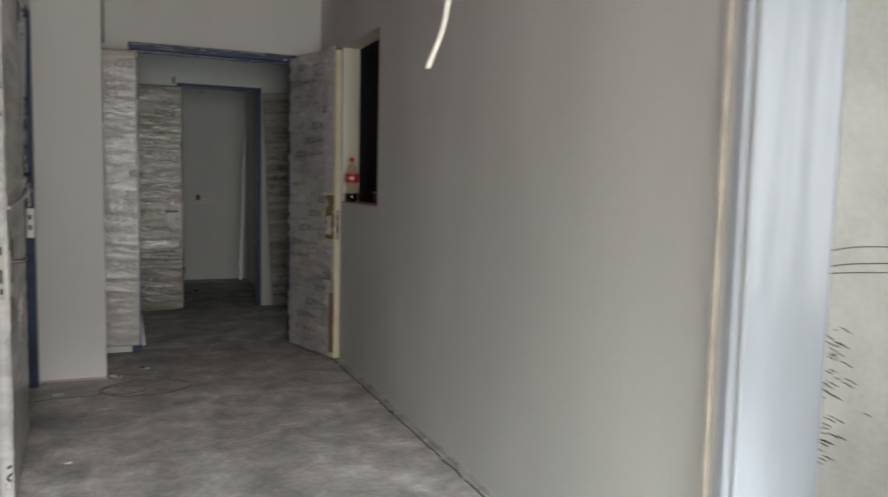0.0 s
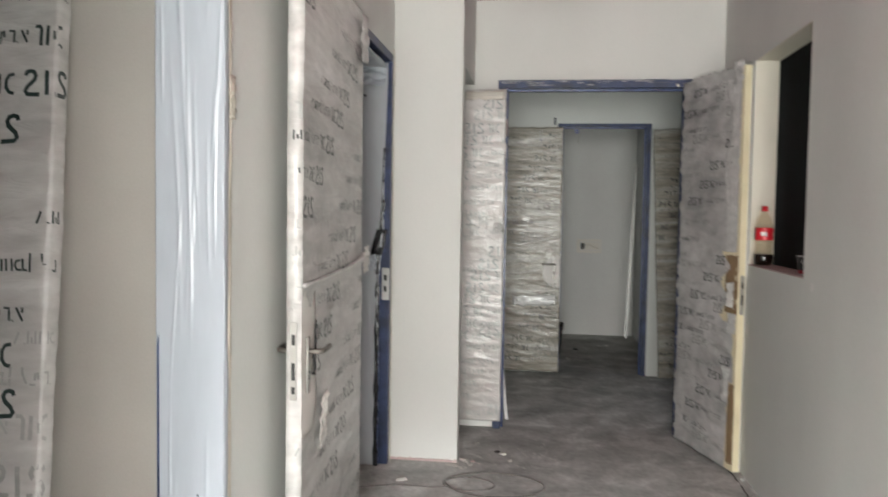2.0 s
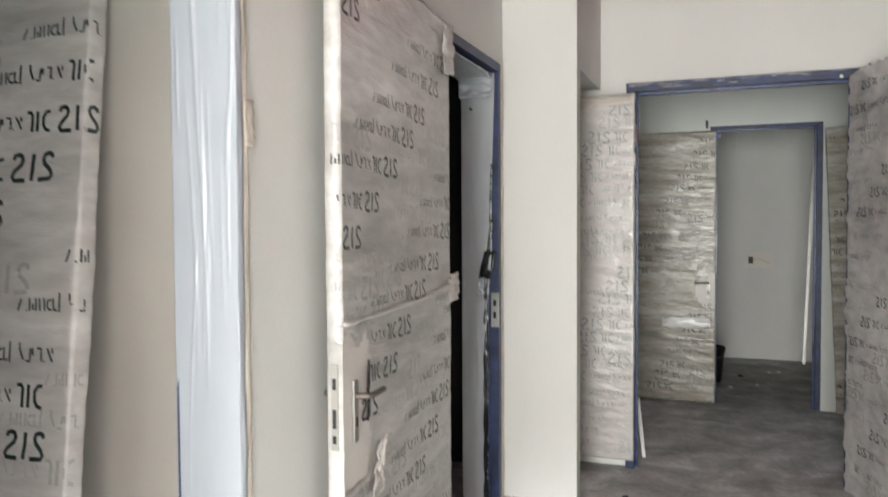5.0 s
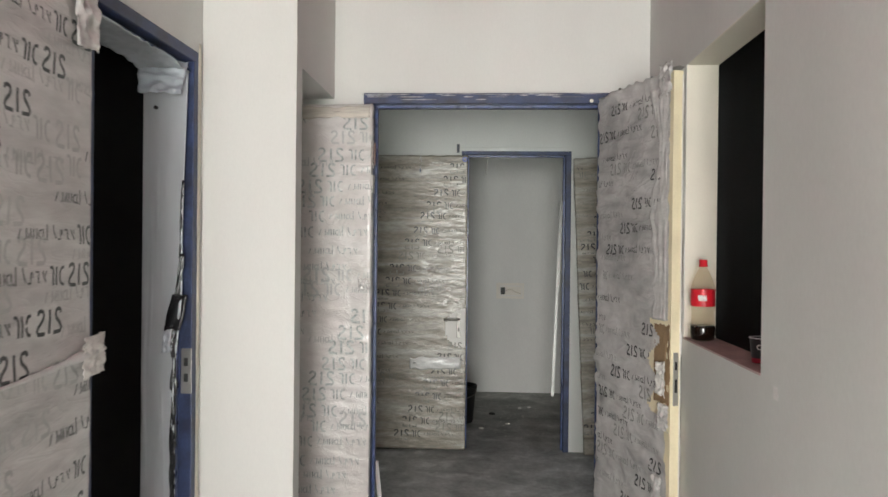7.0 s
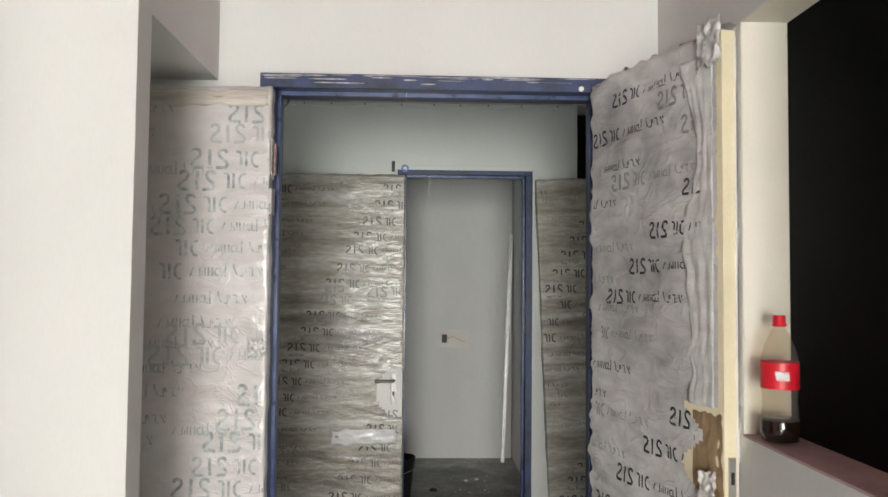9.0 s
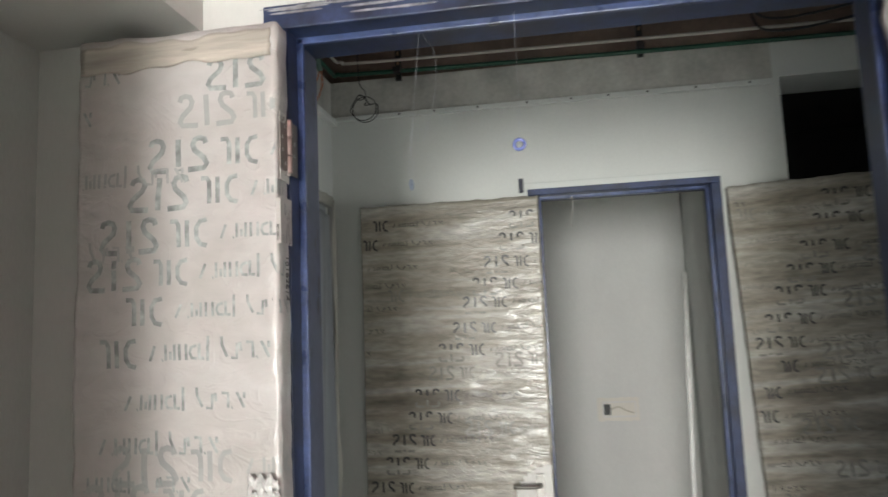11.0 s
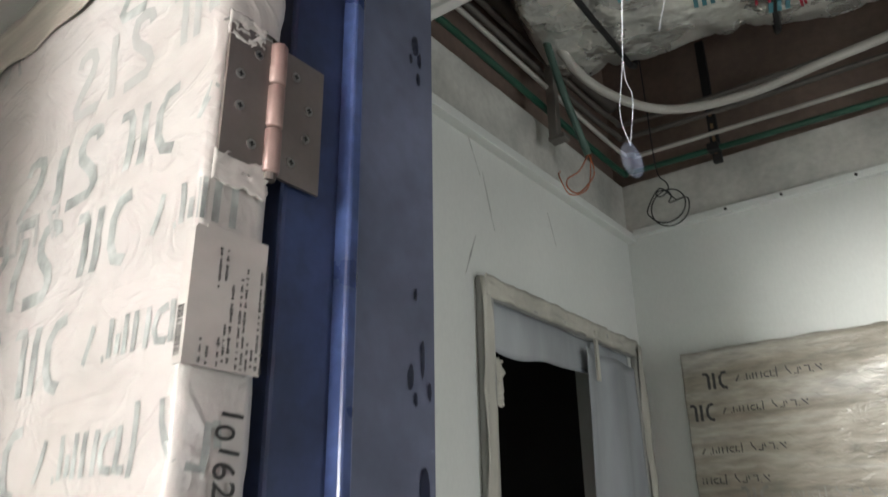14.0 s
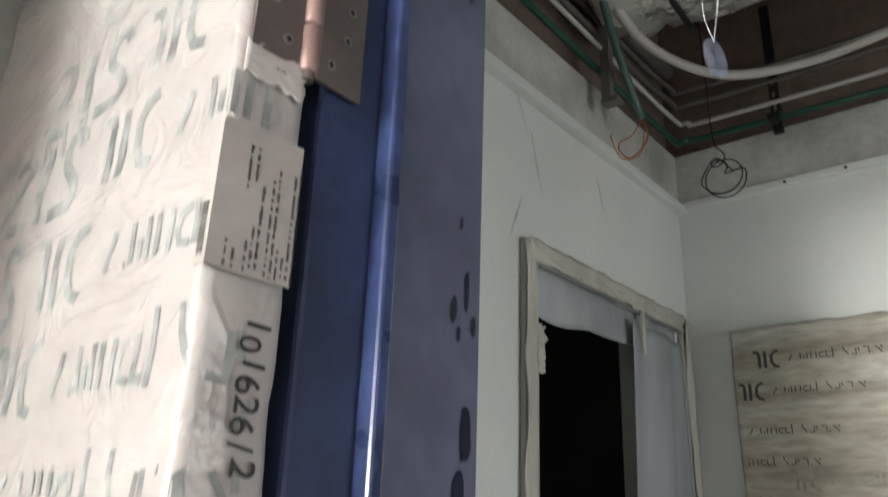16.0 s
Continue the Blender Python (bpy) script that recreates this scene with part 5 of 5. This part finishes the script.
bunch = empty("red_wires", "bundle of cut red wires hanging from the void", "wires", pose(0.545, 8.62, 3.235))
rng = random.Random(12)
for k in range(26):
    x, y = rng.gauss(0, 0.02), rng.gauss(0, 0.02)
    low = rng.uniform(-0.05, 0.03)
    part("wire", tube(curve_points([(x * 0.3, y * 0.3, 0.32), (x, y, 0.18), (x * 1.4 + rng.gauss(0, 0.004), y * 1.4, 0.08), (x * 1.5 + rng.gauss(0, 0.008), y * 1.5, low)], 10), 0.0038, 6), RED, bunch, smooth=True)
for k, z in enumerate((3.2, 3.26)):
    thing("cable", tube(curve_points([(1.9, 9.10, z + 0.2), (1.85, 9.12, z), (2.0, 9.12, z - 0.08), (2.6, 9.1, z)], 30), 0.006, 6), BLACK, "black cable lying over the pipes", "cable", smooth=True)
for k in range(9):
    x = 0.14 + 0.21 * k + 0.03 * math.sin(k * 5)
    thing("wall_screw", tube([(x, VY - 0.021, 2.928), (x, VY - 0.026, 2.928)], 0.005, 8), BLACK, "small dark screw in the wall angle", "screw", group="wall angle screws")

# ---- end door and room ----
tagged(thing("trim_frame_filler", boxes((0.74, 1.684, VY - 0.019, VY - 0.013, 2.490, 2.520), bevel=0.002), VESTWALL, "pale filler strip over the blue end door frame", "trim"), kind="structure")
thing("frame_bracket", boxes((0.728, 0.75, VY - 0.03, VY - 0.012, 2.475, 2.545), bevel=0.002), NAVYWET, "dark blue steel bracket at the frame corner", "bracket")
thing("hanging_string", tube(curve_points([(0.98, VY + 0.05, 2.455), (0.985, VY + 0.05, 2.40), (0.97, VY + 0.05, 2.33), (0.975, VY + 0.05, 2.30)], 16), 0.003, 6), WHITEPIPE, "short string with a loop in the doorway", "string", smooth=True)
sock = empty("socket_box", "open electrical socket box with bare wires in the wall", "socket", pose(1.26, 11.75, 1.18))
part("filler_patch", flap(61, (-0.16, -0.004, -0.09), (1, 0, 0), (0, 0, 1), 0.32, 0.18, 0.002), mat("pale_filler", (0.84, 0.81, 0.74), 0.7, vary=0.04), sock, "paler filler round the box")
part("box_rim", boxes((-0.12, 0.14, -0.012, -0.002, 0.05, 0.062), (-0.12, 0.14, -0.012, -0.002, -0.062, -0.05), (-0.12, -0.11, -0.012, -0.002, -0.05, 0.05), (0.13, 0.14, -0.012, -0.002, -0.05, 0.05)), WHITE, sock)
part("module", boxes((-0.11, -0.06, -0.03, -0.002, -0.04, 0.04), bevel=0.004), BLACK, sock)
part("wire", tube(curve_points([(-0.06, -0.02, 0.0), (0.0, -0.025, 0.02), (0.06, -0.02, -0.01), (0.12, -0.01, -0.03)], 16), 0.006, 6), TAPE, sock)
stud = empty("metal_stud", "two galvanised metal studs leaning in the corner", "stud", pose(1.745, 11.58, 0.0, -3.5, 2.4, 0))
part("channel", boxes((-0.016, 0.016, 0, 0.003, 0, 1.25), (-0.016, -0.013, 0.003, 0.035, 0, 1.25), (0.013, 0.016, 0.003, 0.035, 0, 1.25)), ZINC, stud)
part("channel", boxes((-0.019, 0.019, 0.0, 0.003, 1.256, 2.23), (-0.019, -0.016, 0.003, 0.033, 1.256, 2.23), (0.016, 0.019, 0.003, 0.033, 1.256, 2.23)), ZINC, stud)
buck = empty("bucket", "black plastic builder's bucket on the floor", "bucket", pose(0.76, 10.25, 0.0))
part("body", lathe([(0.001, 0.0), (0.10, 0.0), (0.105, 0.01), (0.135, 0.33), (0.145, 0.335), (0.145, 0.36), (0.132, 0.36), (0.10, 0.02), (0.001, 0.02)]), BLACK, buck, smooth=True)
part("handle", tube(curve_points([(0.14, 0, 0.34), (0.12, -0.09, 0.28), (0, -0.15, 0.25), (-0.12, -0.09, 0.28), (-0.14, 0, 0.34)], 20), 0.004, 6), GREYPIPE, buck, smooth=True)

# ---- opening in the right wall: bottle and cup ----
bot = empty("cola_bottle", "large clear plastic cola bottle with red cap, nearly empty", "bottle", pose(1.925, 6.31, 1.306) @ Matrix.Diagonal((1.07, 1.07, 1.09, 1)))
prof = [(0.001, 0.004), (0.030, 0.0), (0.044, 0.008), (0.0475, 0.03), (0.0475, 0.055), (0.044, 0.085), (0.0425, 0.11), (0.0455, 0.135), (0.0465, 0.15), (0.0465, 0.205), (0.0435, 0.225), (0.035, 0.25), (0.022, 0.278), (0.0142, 0.292), (0.0135, 0.305)]
part("body", lathe(prof), PET, bot, "clear plastic", smooth=True)
part("cola", lathe([(0.001, 0.006), (0.029, 0.003), (0.0445, 0.0075), (0.0482, 0.03), (0.0482, 0.055), (0.046, 0.062), (0.001, 0.060)]), COLA, bot, "dark cola left at the bottom", smooth=True)
part("label_band", lathe([(0.0472, 0.138), (0.0476, 0.14), (0.0476, 0.203), (0.0472, 0.205)]), BRIGHTRED, bot, "red label band", smooth=True)
part("cap", lathe([(0.001, 0.322), (0.0145, 0.322), (0.0155, 0.319), (0.0155, 0.302), (0.0175, 0.300), (0.0175, 0.294), (0.013, 0.294)], 24), BRIGHTRED, bot, "red screw cap", smooth=True)
bm = bmesh.new()
for k in range(5):
    a0 = -2.22 + 0.14 * k
    tube([(0.0482 * math.cos(a0 + 0.02 * i), 0.0482 * math.sin(a0 + 0.02 * i), 0.172 + 0.012 * math.sin(i * 1.3 + k)) for i in range(7)], 0.0022, 5, bm)
part("label_scrawl", bm, WHITE, bot, "white scroll marks on the label")
cup = empty("paper_cup", "black and red paper coffee cup", "cup", pose(1.955, 5.70, 1.306))
part("body", lathe([(0.001, 0.003), (0.027, 0.0), (0.029, 0.002), (0.0385, 0.088), (0.036, 0.088), (0.027, 0.006), (0.001, 0.006)]), CUPBLACK, cup, smooth=True)
part("rim", tube([(0.0385 * math.cos(a * math.tau / 30), 0.0385 * math.sin(a * math.tau / 30), 0.089) for a in range(31)], 0.002, 6, cap=False), WHITE, cup, smooth=True)
part("red_band", lathe([(0.0293, 0.002), (0.0308, 0.014), (0.0313, 0.018)]), RED, cup, smooth=True)
for k, text in enumerate("Co"):
    a = radians(-118 + 22 * k)
    letters(text, 0.026, WHITE, cup, Matrix.Translation((0.0372 * math.cos(a), 0.0372 * math.sin(a), 0.058)) @ pose(0, 0, 0, 90, 0, math.degrees(a) + 90), "lettering")

# ---- ceiling details ----
vent = empty("duct_outlet", "open square galvanised duct end hanging from the ceiling", "duct outlet", look((0.675, 5.27, 3.0), (0.70, 4.85, 2.2)) @ pose(0, 0, 0, 0, 0, 0))
VW, VH = 0.27, 0.34
# near-black colour holds the shade inside the duct, which is only shallow
DUCTIN = mat("duct_inside_shade", (0.03, 0.034, 0.03), 0.5, 0.3, vary=0.15, scale=6)
FLANGE = mat("bright_galvanised_flange", (0.60, 0.59, 0.575), 0.34, 0.75, vary=0.08, scale=14)
for r in ((-VW / 2, -VW / 2 + 0.004, -VH / 2, VH / 2, -0.004, 0.030), (VW / 2 - 0.004, VW / 2, -VH / 2, VH / 2, -0.004, 0.030), (-VW / 2 + 0.004, VW / 2 - 0.004, -VH / 2, -VH / 2 + 0.004, -0.004, 0.030),
          (-VW / 2 + 0.004, VW / 2 - 0.004, VH / 2 - 0.004, VH / 2, -0.004, 0.030), (-VW / 2, VW / 2, -VH / 2, VH / 2, 0.030, 0.032)):
    part("duct_side", boxes(r), DUCTIN, vent, "shallow inner duct wall, coloured dark for the shade inside")
for r in ((-VW / 2 - 0.022, VW / 2 + 0.022, -VH / 2 - 0.024, -VH / 2 + 0.004), (-VW / 2 - 0.022, VW / 2 + 0.022, VH / 2 - 0.004, VH / 2 + 0.024),
          (-VW / 2 - 0.022, -VW / 2 + 0.004, -VH / 2 + 0.004, VH / 2 - 0.004), (VW / 2 - 0.004, VW / 2 + 0.022, -VH / 2 + 0.004, VH / 2 - 0.004)):
    part("flange", boxes((*r, -0.018, -0.004), bevel=0.005), FLANGE, vent)
for r in ((-VW / 2 + 0.004, VW / 2 - 0.004, -VH / 2 + 0.004, -VH / 2 + 0.012), (-VW / 2 + 0.004, VW / 2 - 0.004, VH / 2 - 0.012, VH / 2 - 0.004),
          (-VW / 2 + 0.004, -VW / 2 + 0.012, -VH / 2 + 0.012, VH / 2 - 0.012), (VW / 2 - 0.012, VW / 2 - 0.004, -VH / 2 + 0.012, VH / 2 - 0.012)):
    part("inner_lip", boxes((*r, -0.009, 0.002), bevel=0.002), ZINC, vent)
for x in (-1, 1):
    for y in (-1, 1):
        part("bolt", tube([(x * (VW / 2 + 0.008), y * (VH / 2 + 0.008), -0.018), (x * (VW / 2 + 0.008), y * (VH / 2 + 0.008), -0.026)], 0.009, 8), GREYPIPE, vent)
part("sealant", boxes((-VW / 2 - 0.029, VW / 2 + 0.03, -VH / 2 - 0.029, -VH / 2 - 0.01, -0.006, 0.004), (-VW / 2 - 0.03, VW / 2 + 0.029, VH / 2 + 0.01, VH / 2 + 0.030, -0.006, 0.004),
                      (-VW / 2 - 0.029, -VW / 2 - 0.01, -VH / 2, VH / 2, -0.006, 0.004), (VW / 2 + 0.01, VW / 2 + 0.030, -VH / 2, VH / 2, -0.006, 0.004), bevel=0.004), REDSMEAR, vent, "red sealant smears")
thing("trim_panel_joint", boxes((0.117, 0.585, 6.381, 6.386, CZ - 0.003, CZ - 0.0005), (LX, 0.20, 4.643, 4.6455, CZ - 0.002, CZ - 0.0005)), PINKEDGE, "white exposed board edge at ceiling joints", "joint", kind="structure")
thing("trim_dark_joint", boxes((0.5845, 0.588, 4.65, 7.2, CZ - 0.002, CZ - 0.0004)), BLACK, "open dark joint between ceiling boards", "joint", kind="structure")
bm = bmesh.new()
for i in range(60):
    y = 3.4 + 3.0 * i / 60
    w = 0.012 + 0.012 * abs(noise.noise((i * 0.4, 3, 0)))
    box(bm, LX, LX + w, y, y + 0.0505, CZ - 0.004, CZ - 0.001)
tagged(part("trim_plaster_edge", bm, WHITE), "rough white filler along the ceiling edge", "filler", kind="structure")
cb = empty("ceiling_clip", "small metal clip at the pillar's top", "clip", pose(0.05, 6.36, CZ - 0.025))
part("clip", boxes((-0.045, 0.03, -0.012, 0.0, -0.012, 0.022), bevel=0.002), mat("rusty_steel", (0.085, 0.055, 0.042), 0.7, 0.3, vary=0.3, scale=30), cb, "rusty steel clip")
part("tab", boxes((0.03, 0.06, -0.014, 0.0, -0.006, 0.02), bevel=0.002), ZINC, cb)
rng = random.Random(2)
for row, x in enumerate((-0.24, 0.02, 0.30, 0.56, 0.62, 0.95, 1.3, 1.65)):
    for k in range(9):
        y = 4.72 + 0.29 * k + rng.uniform(-0.03, 0.03)
        if y < 6.3 or x > 0.2:
            thing("board_screw", tube([(x, y, CZ + 0.001), (x, y, CZ - 0.0012)], 0.005, 8), BLACK, "dark screw head in the pink ceiling board", "screw", group="ceiling board screws")

rope = empty("hanging_rope", "white twisted rope end hanging from the ceiling", "rope", pose(0, 0, 0))
ctrl = curve_points([(0.732, 1.512, CZ), (0.735, 1.512, 2.3), (0.733, 1.512, 1.85), (0.727, 1.512, 1.725), (0.701, 1.512, 1.647)], 300)
for k in range(2):
    pts = [p + 0.0021 * Vector((math.cos(i * 0.9 + k * math.pi), math.sin(i * 0.9 + k * math.pi), 0)) for i, p in enumerate(ctrl)]
    part("strand", tube(pts, 0.0023, 7), ROPE, rope, smooth=True)

# ---- floor: wire loop, crumbs, batten, wall base ----
loop = [(-0.43, 5.82, 0.004), (-0.20, 5.90, 0.004), (0.02, 5.90, 0.005)]
loop += [(0.38 + 0.29 * math.cos(3.5 + a * 0.5), 5.99 + 0.19 * math.sin(3.5 + a * 0.5), 0.005 + 0.0006 * a) for a in range(14)]
loop += [(0.23 + 0.15 * math.cos(3.9 + a * 0.5), 5.96 + 0.11 * math.sin(3.9 + a * 0.5), 0.013) for a in range(13)]
thing("floor_wire", tube(curve_points(loop, 200), 0.003, 6), GREYPIPE, "thin grey wire lying in loops on the floor", "wire", smooth=True)
loop2 = [(1.42 + 0.12 * math.cos(a * 0.5), 3.55 + 0.10 * math.sin(a * 0.5), 0.004) for a in range(12)]
thing("floor_wire", tube(curve_points(loop2, 60), 0.0026, 5), GREYPIPE, "thin bent wire lying on the floor", "wire", smooth=True)


def crumb(bm, x, y, r, rng, flat=0.4):
    vs = []
    for k in range(6):
        a = k * math.tau / 6 + rng.uniform(-0.3, 0.3)
        rr = r * rng.uniform(0.6, 1.2)
        vs.append((x + rr * math.cos(a), y + rr * math.sin(a)))
    lo = [bm.verts.new((a, b, 0.0)) for a, b in vs]
    hi = [bm.verts.new((x + (a - x) * 0.6, y + (b - y) * 0.6, r * flat)) for a, b in vs]
    bm.faces.new(hi)
    for k in range(6):
        bm.faces.new((lo[k], lo[(k + 1) % 6], hi[(k + 1) % 6], hi[k]))


rng = random.Random(8)
bm = bmesh.new()
for k in range(420):
    y = rng.uniform(2.6, 7.1)
    x = RX - abs(rng.gauss(0, 0.02)) - 0.004 if rng.random() < 0.55 else rng.uniform(-0.2, 1.8)
    crumb(bm, x, y, rng.uniform(0.002, 0.007), rng)
for k in range(160):
    crumb(bm, rng.uniform(0.3, 1.8), rng.uniform(9.5, 11.7), rng.uniform(0.003, 0.012), rng)
for k in range(60):
    crumb(bm, rng.gauss(0.13, 0.05), rng.gauss(6.34, 0.06), rng.uniform(0.003, 0.012), rng)
for k in range(45):
    crumb(bm, rng.uniform(0.12, 0.75), rng.gauss(6.62, 0.22), rng.uniform(0.003, 0.012), rng, 0.25)
thing("plaster_crumbs", bm, DUST, "scattered pale plaster crumbs on the concrete floor", "rubble", kind="stuff")
for x, y, r, mt in ((0.156, 6.426, 0.035, DUST), (0.40, 6.576, 0.035, DUST), (0.36, 6.62, 0.025, BLACK), (-0.173, 6.01, 0.045, DUST), (0.22, 6.40, 0.02, PINKEDGE), (0.45, 6.45, 0.018, DUST),
                    (-0.02, 4.66, 0.022, DUST), (1.80, 5.20, 0.03, DUST), (1.83, 4.95, 0.02, BLACK), (1.84, 4.4, 0.022, DUST), (1.05, 10.6, 0.05, BLACK), (1.35, 10.9, 0.03, WHITE), (1.45, 10.95, 0.03, WHITE), (1.2, 10.2, 0.03, DUST), (0.95, 10.0, 0.04, DUST)):
    bm = bmesh.new()
    crumb(bm, x, y, r, rng, 0.3)
    thing("plaster_lump", bm, mt, "small lump of broken plaster on the floor" if mt is not BLACK else "small dark scrap lying on the floor", "debris", group="debris on the floor")
thing("wood_batten", boxes((-0.012, 0.012, -0.006, 0.006, 0, 0.42), bevel=0.001), WHITE, "short white batten leaning on the door jamb", "batten", m=pose(0.385, 7.44, 0.0, 0, -6, 0))
bm = bmesh.new()
for i in range(120):
    y = 2.2 + 5.0 * i / 120
    w = 0.010 + 0.010 * abs(noise.noise((i * 0.5, 8, 0)))
    w *= 1.8
    box(bm, RX - w, RX, y, y + 0.042, 0, 0.012 + 0.010 * noise.noise((i * 0.7, 1, 0)))
tagged(part("trim_wall_foot", bm, FLOOR), "rough cement joint at the wall's foot", "joint", kind="structure")
# broken dark strip laid along the wall's foot as a groove
bm = bmesh.new()
for i in range(160):
    y = 2.3 + 4.75 * i / 160
    x = RX - 0.052 + 0.012 * noise.noise((i * 0.23, 2, 0)) + 0.005 * noise.noise((i * 0.9, 6, 0))
    if noise.noise((i * 0.31, 9, 0)) > -0.35:
        box(bm, x - 0.004 - 0.003 * abs(noise.noise((i * 0.6, 7, 0))), x + 0.004, y, y + 0.030, -0.001, 0.0022)
tagged(part("trim_floor_groove", bm, mat("dark_groove", (0.10, 0.095, 0.085), 0.9)), "dark uneven groove along the wall's foot", "groove", kind="structure")
bm = bmesh.new()
for i in range(24):
    x = LX + 0.437 * i / 24
    box(bm, x, x + 0.018, 6.358, 6.365, 0.0, 0.014 + 0.008 * noise.noise((i * 0.8, 4, 0)))
tagged(part("trim_pillar_foot", bm, PINKEDGE), "torn pink board edge at the pillar's foot", "joint", kind="structure")
thing("filler_spot", flap(71, (RX - 0.003, 5.36, 1.25), (0, -1, 0), (0, 0, 1), 0.035, 0.035, 0.0006), WHITE, "small dab of white filler on the grey wall", "filler")

# pencil lines and scratches on the scraped wall
rng = random.Random(4)
for k, (z, dz) in enumerate(((1.29, 0.0), (1.235, -0.03), (1.245, -0.01))):
    thing("pencil_line", tube(curve_points([(2.20, 2.2185, z), (2.32, 2.2185, z - 0.008 + dz * 0.3), (2.5, 2.2185, z + 0.01 + dz), (2.9, 2.2185, z + dz)], 24), 0.0016, 5), BLACK, "dark pencil line on the scraped wall", "line", group="wall scratches")
for k in range(44):
    x, z, w = 2.375 + abs(rng.gauss(0, 0.06)), rng.uniform(0.66, 1.08) - 0.1 * rng.random(), rng.uniform(0.012, 0.05)
    thing("scratch", tube([(x, 2.2185, z), (x + w * 0.5, 2.2185, z - w * 0.2), (x + w, 2.2185, z - w * 0.5)], 0.0015, 5), BLACK, "short dark scratch in the scraped wall", "scratch", group="wall scratches")
thing("screw_anchor", tube([(1.55, 7.1575, 2.508), (1.55, 7.145, 2.505)], 0.010, 10), CREAM, "small cream plug under the frame head", "plug")
